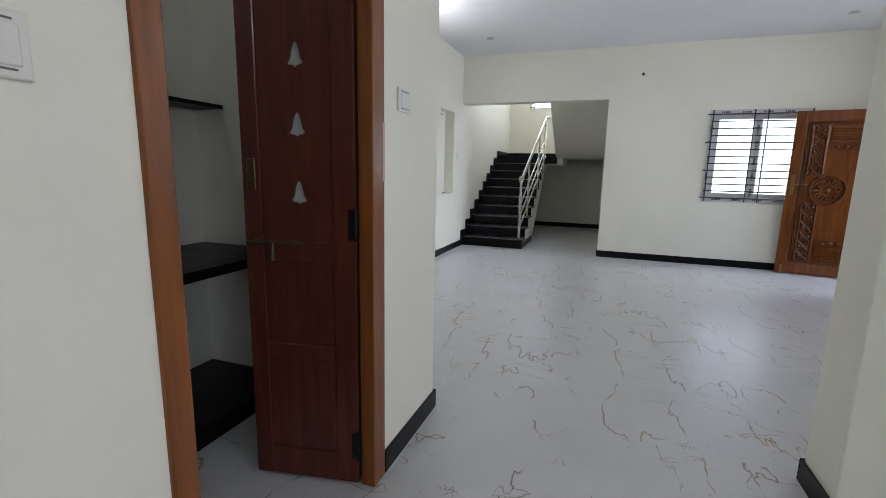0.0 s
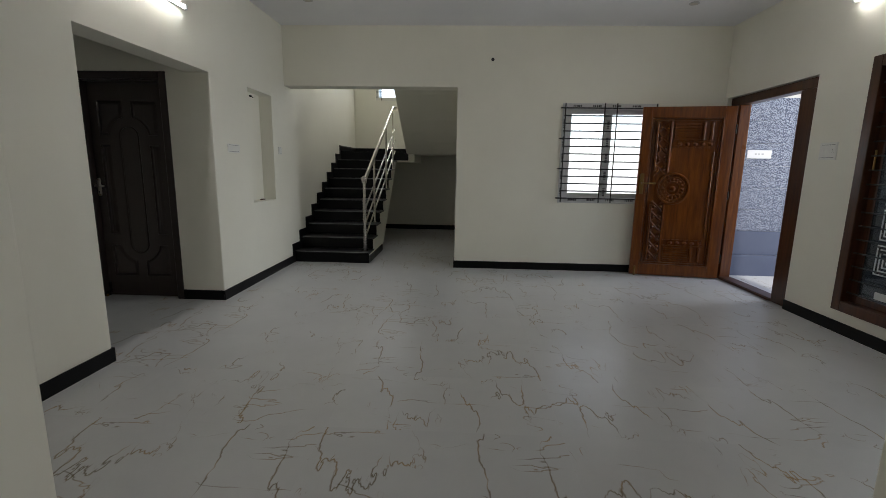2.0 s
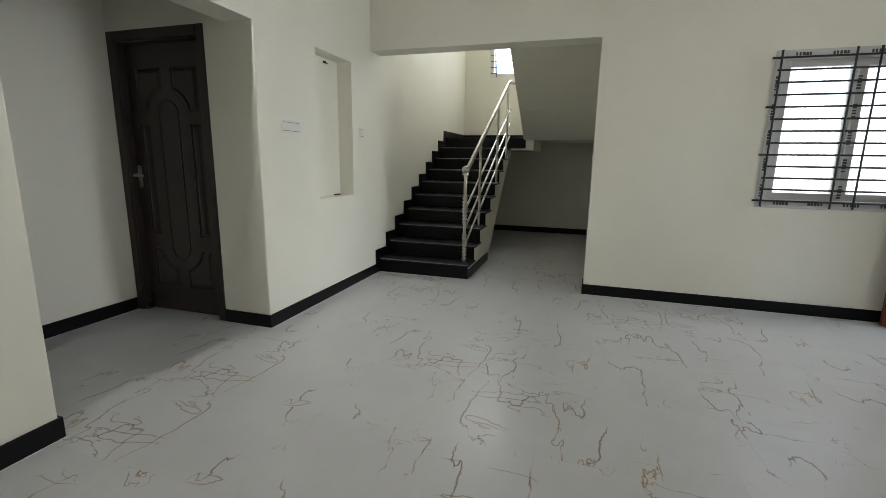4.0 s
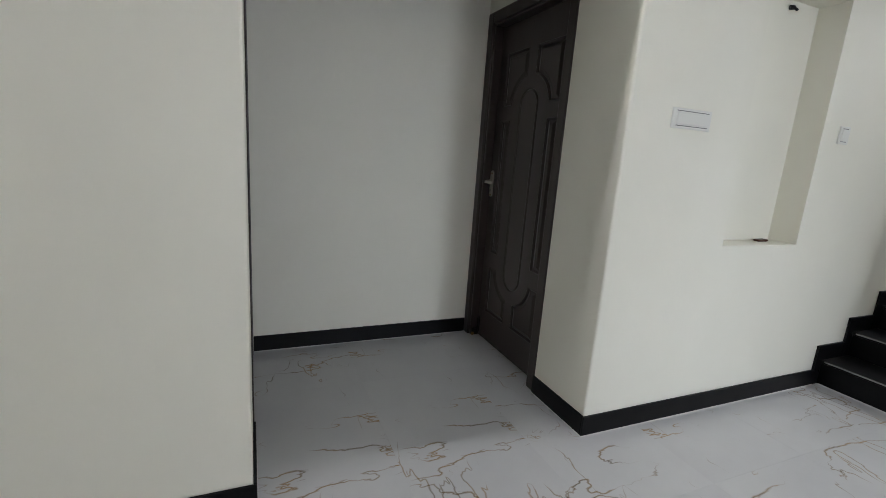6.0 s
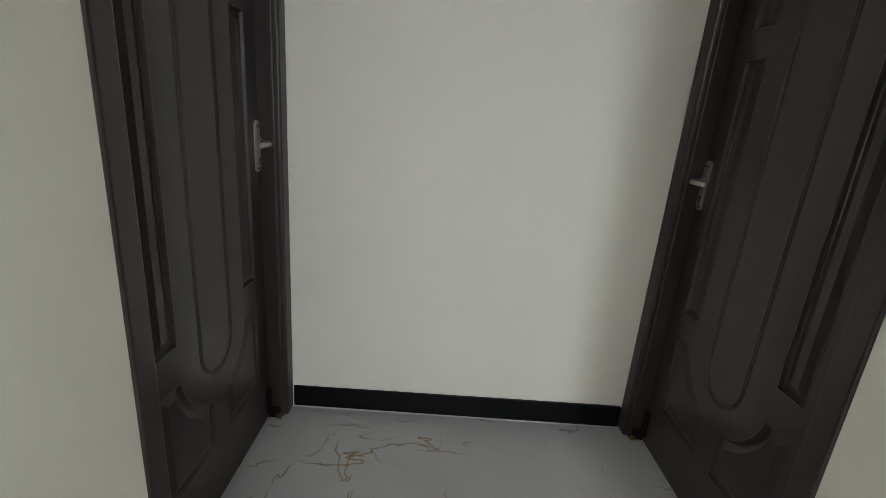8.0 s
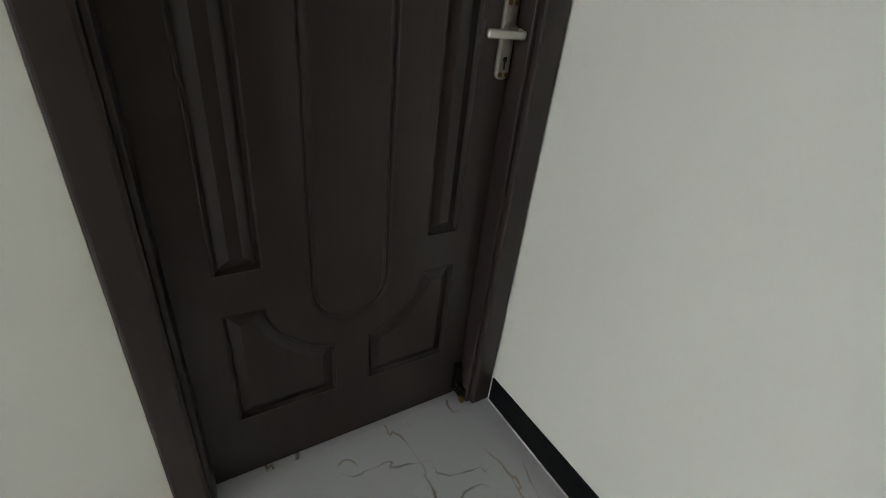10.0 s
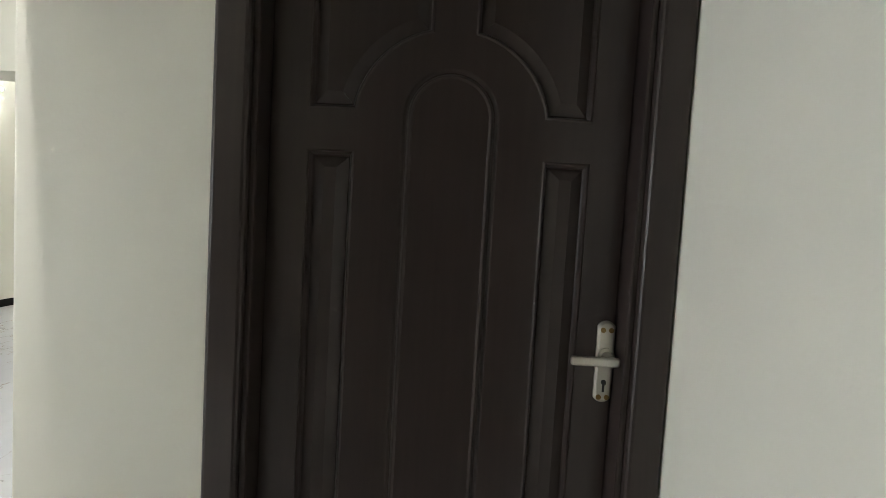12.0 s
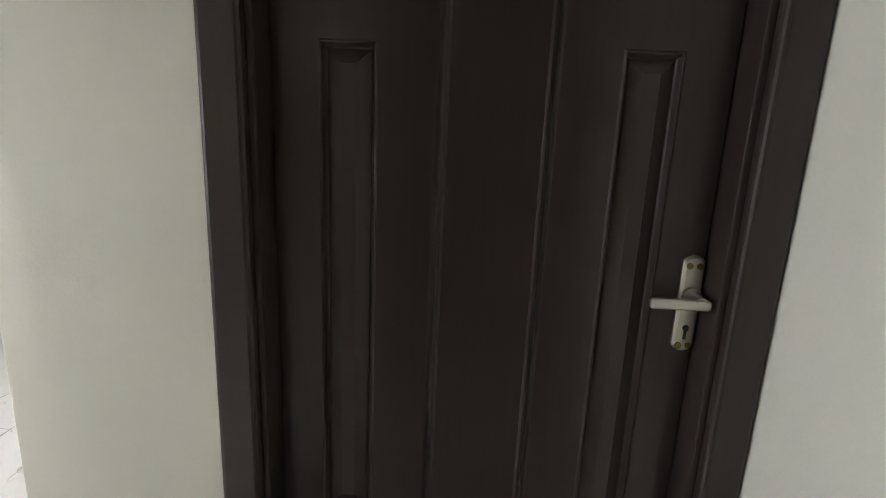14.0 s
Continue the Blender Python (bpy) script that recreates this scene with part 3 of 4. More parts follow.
    # slatted blocks above and below, bead rows, upright bars
    for z0, z1, brow in ((Z1 - 0.26, Z1 - 0.06, Z1 - 0.31), (Z0 + 0.06, Z0 + 0.24, Z0 + 0.29)):
        n = 6
        for i in range(n):
            bm = B()
            z = z0 + (z1 - z0) * i / n
            box(bm, 0.36, bx0 - 0.04, 0.002, 0.014, z, z + (z1 - z0) / n - 0.008, 0.003, 1)
            part("slat", bm, TEAK, door)
        for x in (0.33, 0.245):
            bm = B()
            box(bm, x - 0.013, x + 0.013, 0.002, 0.024, z0, z1, 0.006, 2)
            part("upright_bar", bm, TEAK, door)
        for i in range(5):
            bm = B()
            bmesh.ops.create_uvsphere(bm, u_segments=8, v_segments=6, radius=1)
            bmesh.ops.scale(bm, vec=(0.028, 0.014, 0.022), verts=bm.verts)
            bmesh.ops.translate(bm, vec=(0.24 + 0.085 * i, 0.006, brow), verts=bm.verts)
            part("bead", bm, TEAK, door)
        bm = B()
        box(bm, 0.21, bx0 - 0.03, 0.002, 0.012, brow + 0.032, brow + 0.042, 0.002, 1)
        box(bm, 0.21, bx0 - 0.03, 0.002, 0.012, brow - 0.042, brow - 0.032, 0.002, 1)
        part("bead_border", bm, TEAK, door)
    bm = B()
    box(bm, 0.195, 0.207, 0.002, 0.022, Z0 + 0.38, Z1 - 0.4, 0.004, 2)
    part("field_bar", bm, TEAK, door)
    bm = B()
    box(bm, w - 0.075, w - 0.03, 0.018, 0.026, 1.02, 1.27, 0.006, 2)
    part("lock_plate", bm, BRASS, door, "worn brass lock plate")
    bm = B()
    rod(bm, (w - 0.052, 0.02, 1.15), (w - 0.052, 0.07, 1.15), 0.011)
    rod(bm, (w - 0.052, 0.065, 1.15), (w - 0.19, 0.065, 1.155), 0.010)
    ball(bm, (w - 0.19, 0.065, 1.155), 0.013, 10)
    part("lever", bm, BRASS, door, "worn brass lever handle")
    bm = B()
    box(bm, w - 0.07, w - 0.045, 0.018, 0.03, 0.0, 0.11, 0.004, 1)
    rod(bm, (w - 0.058, 0.03, -0.01), (w - 0.058, 0.03, 0.08), 0.008)
    part("floor_bolt", bm, BRASS, door)
    for z in (0.25, 1.02, 1.8):
        bm = B()
        rod(bm, (-0.008, 0.012, z - 0.05), (-0.008, 0.012, z + 0.05), 0.009)
        part("hinge", bm, IRON, door)
    # the field lies behind the stiles and the carving stands out of it
    carved = ("panel_moulding", "band_edge", "lattice", "medallion", "petal", "slat", "upright", "bead", "field_bar")
    for ob in door.children:
        if ob.name.startswith(carved):
            for v in ob.data.vertices:
                v.co.y = v.co.y * 1.55 - 0.0135
    return door


front_door()

# ---- windows ----
def north_window():
    root = thing("window_1", "two-pane sliding window in taped grey frame behind black grille", "window", kind="structure")
    x0, x1, z0, z1, y0, y1 = 2.324, 3.489, 0.895, 2.125, N - 0.006, N + 0.11
    bm = B()
    t = 0.07
    box(bm, x0, x0 + t, y0, y1, z0, z1, 0.004, 1)
    box(bm, x1 - t, x1, y0, y1, z0, z1, 0.004, 1)
    box(bm, x0 + t, x1 - t, y0 + 0.001, y1, z0, z0 + t, 0.004, 1)
    box(bm, x0 + t, x1 - t, y0 + 0.001, y1, z1 - t, z1, 0.004, 1)
    part("window_frame", bm, UPVC, root)
    xm = (x0 + x1) / 2
    for a, b, y in ((x0 + t, xm + 0.045, N + 0.03), (xm - 0.045, x1 - t, N + 0.066)):
        bm = B()
        s = 0.055
        box(bm, a, a + s, y, y + 0.034, z0 + t, z1 - t, 0.003, 1)
        box(bm, b - s, b, y, y + 0.034, z0 + t, z1 - t, 0.003, 1)
        box(bm, a + s, b - s, y + 0.001, y + 0.033, z0 + t, z0 + t + s, 0.003, 1)
        box(bm, a + s, b - s, y + 0.001, y + 0.033, z1 - t - s, z1 - t, 0.003, 1)
        sash = part("sash", bm, UPVC, root)
        bm = B()
        box(bm, a + s, b - s, y + 0.014, y + 0.018, z0 + t + s, z1 - t - s)
        pane = part("pane", bm, GLASS, sash)
        pane.visible_shadow = False
    # print on the protective tape: small dark bars
    rng = random.Random(4)
    bm = B()
    z = z0 + 0.09
    while z < z1 - 0.12:
        for x in (x0 + 0.022, x1 - 0.05, xm - 0.01):
            yy = y0 if x < xm - 0.3 or x > xm + 0.3 else N + 0.03
            for k in range(5):
                box(bm, x - 0.004, x + 0.024, yy - 0.0012, yy + 0.0005, z + k * 0.022, z + k * 0.022 + rng.uniform(0.011, 0.019))
        z += 0.21
    x = x0 + 0.13
    while x < x1 - 0.15:
        for zz in (z0 + 0.028, z1 - 0.045):
            for k in range(5):
                box(bm, x + k * 0.022, x + k * 0.022 + rng.uniform(0.011, 0.019), y0 - 0.0004, y0 + 0.002, zz, zz + 0.024)
        x += 0.24
    part("tape_print", bm, INK, root, "unreadable dark print on the protective tape")
    yb = N - 0.03
    for i in range(13):
        z = z0 + 0.06 + i * 0.0925
        long = i in (0, 4, 8, 12)
        bm = B()
        rod(bm, (x0 - (0.03 if long else -0.015), yb, z), (x1 + (0.03 if long else -0.015), yb, z), 0.008, 8)
        part("grille_bar", bm, BAR, root)
    for x in (x0 + 0.03, xm - 0.075, xm + 0.075, x1 - 0.03):
        bm = B()
        rod(bm, (x, yb - 0.009, z0 + 0.01), (x, yb - 0.009, z1 - 0.005), 0.008, 8)
        part("grille_upright", bm, BAR, root)
    for x in (x0 + 0.03, x1 - 0.03):
        for z in (z0 + 0.05, z1 - 0.05):
            bm = B()
            rod(bm, (x, yb - 0.009, z), (x, N + 0.0, z), 0.005, 8)
            part("grille_stay", bm, BAR, root)


north_window()


def stair_window():
    root = thing("window_2", "high stair window with white frame and black bars", "window", kind="structure")
    x0, x1, z0, z1, y0 = -0.75, 0.4, 2.66, 3.6, 11.9
    bm = B()
    t = 0.06
    box(bm, x0, x0 + t, y0, y0 + 0.08, z0, z1, 0.004, 1)
    box(bm, x1 - t, x1, y0, y0 + 0.08, z0, z1, 0.004, 1)
    box(bm, x0 + t, x1 - t, y0, y0 + 0.08, z0, z0 + t, 0.004, 1)
    box(bm, x0 + t, x1 - t, y0, y0 + 0.08, z1 - t, z1, 0.004, 1)
    box(bm, -0.2, -0.15, y0, y0 + 0.08, z0 + t, z1 - t, 0.004, 1)
    part("window_frame", bm, PLASTIC, root)
    for a, b in ((x0 + t, -0.2), (-0.15, x1 - t)):
        bm = B()
        box(bm, a, b, y0 + 0.05, y0 + 0.054, z0 + t, z1 - t)
        part("pane", bm, GLASS, root).visible_shadow = False
    for i in range(9):
        bm = B()
        z = z0 + 0.07 + i * 0.1
        rod(bm, (x0 + 0.01, y0 - 0.012, z), (x1 - 0.01, y0 - 0.012, z), 0.006, 8)
        part("grille_bar", bm, BAR, root)
    for x in (x0 + 0.12, 0.3):
        bm = B()
        rod(bm, (x, y0 - 0.022, z0), (x, y0 - 0.022, z1), 0.006, 8)
        part("grille_upright", bm, BAR, root)


stair_window()


def east_window():
    root = thing("window_3", "tall dark wooden window with tinted glass and horizontal bars", "window", kind="structure")
    y0, y1, z0, z1 = 4.85, 6.105, 0.19, 2.21
    x0, x1 = E_ - 0.018, E_ + 0.1
    t = 0.085
    for a, b, c, d in ((y0, y0 + t, z0, z1), (y1 - t, y1, z0, z1), (y0 + t, y1 - t, z0, z0 + t), (y0 + t, y1 - t, z1 - t, z1)):
        bm = B()
        box(bm, x0, x1, a, b, c, d, 0.006, 2)
        part("window_frame", bm, TEAK_DARK, root)
    ym = (y0 + y1) / 2
    for a, b in ((y0 + t, ym), (ym, y1 - t)):
        bm = B()
        s = 0.06
        box(bm, E_ + 0.05, E_ + 0.085, a + 0.002, a + s, z0 + t, z1 - t, 0.004, 1)
        box(bm, E_ + 0.05, E_ + 0.085, b - s, b - 0.002, z0 + t, z1 - t, 0.004, 1)
        box(bm, E_ + 0.051, E_ + 0.084, a + s, b - s, z0 + t, z0 + t + s, 0.004, 1)
        box(bm, E_ + 0.051, E_ + 0.084, a + s, b - s, z1 - t - s, z1 - t, 0.004, 1)
        shutter = part("shutter", bm, TEAK_DARK, root)
        bm = B()
        box(bm, E_ + 0.066, E_ + 0.07, a + s, b - s, z0 + t + s, z1 - t - s)
        part("pane", bm, SMOKED, shutter).visible_shadow = False
        if a > ym - 0.01:
            deco = shutter
    # white maze print and a maker's label stuck on the glass
    bm = B()
    for k in range(4):
        s = 0.028 + 0.03 * k
        for cz in (0.66, 0.93, 1.2):
            cy = 5.75
            for u, v, p, q in ((-s, s, -s, -s + 0.011), (-s, s, s - 0.011, s), (-s, -s + 0.011, -s + 0.011, s - 0.011), (s - 0.011, s, -s + 0.011, s * (0.2 + 0.2 * k))):
                box(bm, E_ + 0.0635, E_ + 0.0655, cy + u, cy + v, cz + p, cz + q)
    part("glass_print", bm, PAPER, deco, "white square maze print on the glass")
    bm = B()
    box(bm, E_ + 0.0635, E_ + 0.0655, 5.66, 5.82, 0.355, 0.412)
    part("maker_label", bm, PAPER, deco, "small white label on the glass")
    for i in range(16):
        bm = B()
        z = z0 + t + 0.08 + i * 0.11
        rod(bm, (E_ + 0.025, y0 + t, z), (E_ + 0.025, y1 - t, z), 0.006, 8)
        part("grille_bar", bm, BAR, root)
    bm = B()
    rod(bm, (E_ + 0.03, y1 - t - 0.03, 1.35), (E_ + 0.03, y1 - t - 0.03, 1.5), 0.007, 8)
    part("stay_handle", bm, BRASS, root)


east_window()


# ---- stairs ----
RISE, GO, Y1, XR = 0.159, 0.272, 8.26, -0.169


def stairs():
    root = thing("staircase", "staircase with black granite treads and white plastered side", "stairs", kind="structure")
    # plaster body: sawtooth above, sloping soffit below
    pts = [(Y1 + 0.012, 0.0)]
    for k in range(10):
        y = Y1 + 0.012 + GO * k
        pts += [(y, RISE * (k + 1) - 0.022), (y + GO, RISE * (k + 1) - 0.022)]
    pts = pts[:-1] + [(11.87, RISE * 10 - 0.022), (11.87, 1.405), (10.84, 1.405), (9.32, 0.0)]
    bm = B()
    prism(bm, pts, 0, W, XR)
    part("stair_body", bm, WALL, root)
    for k in range(9):
        y, z = Y1 + GO * k, RISE * (k + 1)
        bm = B()
        box(bm, W + 0.001, XR + 0.012, y, y + 0.0118, RISE * k + 0.002, z - 0.02, 0.001, 1)
        part("riser", bm, GRANITE, root)
        bm = B()
        box(bm, W + 0.001, XR + 0.03, y - 0.014, y + GO + 0.011, z - 0.02, z, 0.004, 2)
        part("tread", bm, GRANITE_DUSTY, root)
        bm = B()
        box(bm, W + 0.03, XR + 0.026, y - 0.0155, y - 0.0115, z - 0.009, z - 0.0005, 0.001, 1)
        part("nosing", bm, PALE_EDGE, root, "thin pale grey strip on the nosing edge")
        bm = B()
        box(bm, W, W + 0.012, y - 0.075, y + GO - 0.076, z, z + 0.1, 0.0015, 1)
        box(bm, W, W + 0.0118, y - 0.075, y - 0.002, max(0.0, z - RISE), z, 0.0015, 1)
        part("step_skirting", bm, GRANITE, root)
    y, z = Y1 + GO * 9, RISE * 10
    bm = B()
    box(bm, W + 0.001, 0.075, y, y + 0.012, z - RISE + 0.002, z - 0.02, 0.001, 1)
    part("riser", bm, GRANITE, root)
    bm = B()
    box(bm, W + 0.001, 0.08, y - 0.014, 11.868, z - 0.02, z, 0.004, 2)
    part("landing_top", bm, GRANITE_DUSTY, root)
    bm = B()
    box(bm, W, W + 0.012, y - 0.075, 11.87, z, z + 0.1, 0.0015, 1)
    box(bm, W, W + 0.0118, y - 0.075, y - 0.002, z - RISE, z, 0.0015, 1)
    box(bm, W + 0.012, 0.19, 11.857, 11.87, z, z + 0.1, 0.0015, 1)
    part("landing_skirting", bm, GRANITE, root)
    # landing nib and the slab that carries the upper flight
    bm = B()
    box(bm, XR, 0.19, 10.72, 11.87, 1.405, z - 0.024)
    part("landing_slab", bm, WALL, root)
    # upper flight climbing back towards the hall
    s = RISE / 0.265
    up = [(11.87, 1.555), (10.66, 1.555), (10.66 - 2.29, 1.555 + 2.29 * s)]
    top = []
    for k in range(9):
        yy = 10.6 - 0.265 * k
        top += [(yy, z + RISE * (k + 1)), (yy - 0.265, z + RISE * (k + 1))]
    top = [p for p in top if p[0] >= 8.37]
    pts = up + [(8.37, top[-1][1])] + top[::-1] + [(10.6, z), (11.87, z)]
    bm = B()
    prism(bm, pts, 0, 0.052, 1.05)
    part("upper_flight", bm, WALL, root)
    bm = B()
    box(bm, W + 0.02, XR + 0.012, Y1 - 0.006, Y1 + 0.0005, -0.002, 0.0045, 0.001, 1)
    part("grout_bead", bm, BEAD, root, "thin white cement line at the foot")
    # skirting on the open side at the floor
    bm = B()
    box(bm, XR, XR + 0.012, Y1 + 0.0, 9.3, 0.0, 0.1, 0.002, 1)
    part("side_skirting", bm, GRANITE, root)


stairs()


def railing():
    root = thing("stair_railing", "polished stainless steel stair railing with ball-topped newel", "railing")
    slope = RISE / GO
    xa = lambda y: -0.235 + (y - 8.38) * 0.045
    line = lambda y, off: (xa(y), y, 1.14 + off + slope * (y - 8.38))
    bm = B()
    rod(bm, (xa(8.38), 8.38, RISE), (xa(8.38), 8.38, 1.1), 0.019, 16)
    for i in range(16):
        z = 0.2 + i * 0.036 + (0.1 if i > 7 else 0)
        rod(bm, (xa(8.38), 8.38, z), (xa(8.38), 8.38, z + 0.018), 0.0285, 16)
    smooth(part("newel_post", bm, STEEL, root))
    bm = B()
    ball(bm, (xa(8.38), 8.38, 1.145), 0.043, 20)
    rod(bm, (xa(8.38), 8.38, 1.09), (xa(8.38), 8.38, 1.115), 0.034, 16)
    smooth(part("newel_ball", bm, STEEL, root))
    bm = B()
    rod(bm, (xa(8.38), 8.38, RISE), (xa(8.38), 8.38, RISE + 0.012), 0.045, 16)
    part("base_flange", bm, STEEL, root)
    bm = B()
    rod(bm, line(8.4, -0.03), line(10.35, 0.035), 0.025, 16)
    rod(bm, line(10.35, 0.035), Vector(line(10.35, 0.035)) + Vector((0.05, 0.12, 0.0)), 0.025, 16)
    ball(bm, line(10.35, 0.035), 0.025, 12)
    smooth(part("handrail", bm, STEEL, root))
    for off in (-0.42, -0.62, -0.81):
        bm = B()
        rod(bm, line(8.38, off), line(10.5, off + 0.02), 0.0125, 10)
        ball(bm, line(8.42, off), 0.02, 8)
        ball(bm, line(10.5, off + 0.02), 0.0135, 8)
        smooth(part("lower_rail", bm, STEEL, root))
    for k in (2, 5, 7):
        y = Y1 + GO * k + 0.14
        bm = B()
        rod(bm, (xa(y), y, RISE * (k + 1)), line(y, -0.02), 0.016, 12)
        smooth(part("baluster", bm, STEEL, root))


railing()


# ---- prayer room ----
def prayer_room():
    root = thing("door_4", "orange-brown polished wood door frame of the prayer room", "door frame", kind="structure")
    for y0, y1 in ((1.574, 1.634), (2.405, 2.497)):
        bm = B()
        box(bm, 0.215 if y0 < 2 else 0.245, 0.305, y0, y1, 0, 2.04, 0.005, 2)
        part("frame_post", bm, FRAME_WOOD, root)
    bm = B()
    box(bm, 0.16, 0.305, 1.574, 2.497, 2.041, 2.135, 0.005, 2)
    part("frame_head", bm, FRAME_WOOD, root)
    # thin dull pink strip along the post's outer edge
    bm = B()
    box(bm, 0.3045, 0.3062, 2.478, 2.4965, 1.2, 1.41)
    part("pink_strip", bm, PINK, root, "thin dull pink strip")

    hinge, free = Vector((0.24, 2.398, 0)), Vector((-0.23, 2.308, 0))
    ang = math.atan2(free.y - hinge.y, free.x - hinge.x)
    m = Matrix.Translation((hinge.x, hinge.y, 0.015)) @ Matrix.Rotation(ang, 4, "Z")
    leaf = thing("prayer_door_leaf", "red-brown wooden prayer room door leaf with bell cutouts, open", "door", m)
    w, h = 0.43, 2.0
    # bell shapes cut through
    def bell(cx, cz, s):
        half = [(0.0, 0.065), (0.012, 0.05), (0.02, 0.03), (0.026, 0.008), (0.030, -0.018), (0.044, -0.04), (0.034, -0.05), (0.013, -0.052), (0.0, -0.066)]
        return [(cx + x * s, cz + z * s) for x, z in half] + [(cx - x * s, cz + z * s) for x, z in half[-2:0:-1]]
    rect = [(0, 0), (w, 0), (w, h), (0, h)]
    holes = [bell(0.215, z, 0.7) for z in (1.14, 1.38, 1.615)]
    bm = B()
    for y in (0.0, -0.032):
        edges = []
        for o in [rect] + holes:
            vs = [bm.verts.new((x, y, z)) for x, z in o]
            edges += [bm.edges.new((vs[i], vs[(i + 1) % len(vs)])) for i in range(len(vs))]
        bmesh.ops.triangle_fill(bm, use_beauty=True, edges=edges, normal=(0, 1, 0))
    for o in [rect] + holes:
        for i in range(len(o)):
            a, b = o[i], o[(i + 1) % len(o)]
            vs = [bm.verts.new(p) for p in ((a[0], 0, a[1]), (b[0], 0, b[1]), (b[0], -0.032, b[1]), (a[0], -0.032, a[1]))]
            bm.faces.new(vs)
    bmesh.ops.remove_doubles(bm, verts=bm.verts, dist=0.0002)
    part("leaf_board", bm, ROSEWOOD, leaf)
    for o in holes:
        bm = B()
        prism(bm, o, 1, -0.022, -0.012)
        part("bell_inlay", bm, INLAY, leaf, "pale frosted bell-shaped inlay")
    for x0, x1 in ((0.0, 0.085), (w - 0.07, w)):
        bm = B()
        box(bm, x0, x1, 0.0, 0.008, 0.0, h, 0.003, 1)
        part("stile", bm, ROSEWOOD, leaf)
    for z0, z1 in ((0.0, 0.12), (0.88, 0.96), (0.50, 0.56), (h - 0.09, h)):
        bm = B()
        box(bm, 0.0855, w - 0.0705, 0.0, 0.007, z0, z1, 0.003, 1)
        part("rail", bm, ROSEWOOD, leaf)
    bm = B()
    box(bm, w - 0.06, w - 0.035, 0.008, 0.016, 0.94, 0.965, 0.002, 1)
    box(bm, w - 0.21, w - 0.18, 0.008, 0.016, 0.94, 0.965, 0.002, 1)
    rod(bm, (w - 0.015, 0.022, 0.953), (w - 0.24, 0.022, 0.953), 0.006, 8)
    rod(bm, (w - 0.12, 0.022, 0.953), (w - 0.12, 0.03, 0.89), 0.011, 8)
    part("sliding_bolt", bm, TARNISHED, leaf, "tarnished brass sliding bolt")
    bm = B()
    box(bm, w - 0.055, w - 0.02, 0.008, 0.014, 1.14, 1.26, 0.004, 1)
    rod(bm, (w - 0.04, 0.012, 1.17), (w - 0.04, 0.03, 1.17), 0.008, 8)
    part("catch", bm, TARNISHED, leaf)
    for z in (0.16, 1.03, 1.83):
        bm = B()
        rod(bm, (-0.004, 0.012, z - 0.06), (-0.004, 0.012, z + 0.06), 0.0085, 10)
        box(bm, 0.0, 0.026, 0.008, 0.0115, z - 0.055, z + 0.055, 0.001, 1)
        part("hinge", bm, IRON, leaf, "black iron butt hinge")

    for z0, z1, d, lab in ((1.545, 1.565, 0.2, "short"), (0.765, 0.81, 0.595, "deep"), (0.0, 0.09, 0.57, "low")):
        bm = B()
        box(bm, -1.095, -1.095 + d, 1.02, 2.95, z0, z1, 0.004, 2)
        tagged(part("granite_shelf" if z0 else "granite_plinth", bm, GRANITE),
               {"short": "narrow black granite wall shelf in the prayer room", "deep": "deep black granite shelf across the prayer room",
                "low": "low black granite plinth on the prayer room floor"}[lab], "shelf", kind="structure")


prayer_room()


# ---- lamps, switches, small fittings ----
def tube_light(name_label, m):
    root = thing("tube_light", name_label, "tube light", m, group="lit tube lights")
    L = 1.2
    bm = B()
    box(bm, -L / 2, L / 2, 0.0, 0.022, -0.016, 0.016, 0.003, 1)
    part("batten", bm, PLASTIC, root)
    bm = B()
    pts = arc(0, 0, 0.0125, -90, 90, 10)
    prism(bm, [(0.022 + x, z) for x, z in pts], 0, -L / 2 + 0.012, L / 2 - 0.012)
    smooth(part("diffuser", bm, LED, root, "glowing white diffuser"))
    for s in (-1, 1):
        bm = B()
        box(bm, s * L / 2 - 0.0135, s * L / 2 + 0.0135, -0.001, 0.04, -0.019, 0.019, 0.003, 1)
        part("end_cap", bm, PLASTIC, root)
    return root


tube_light("slim lit white tube light on the wall over the alcove", Matrix.Translation((W, 5.495, 2.56)) @ Matrix.Rotation(-math.pi / 2, 4, "Z"))
tube_light("slim lit white tube light over the tall window", Matrix.Translation((E_, 5.77, 2.70)) @ Matrix.Rotation(math.pi / 2, 4, "Z"))
tube_light("slim lit white tube light on the dining room wall", Matrix.Translation((3.55, 0.8, 2.73)) @ Matrix.Rotation(math.pi / 2, 4, "Z"))


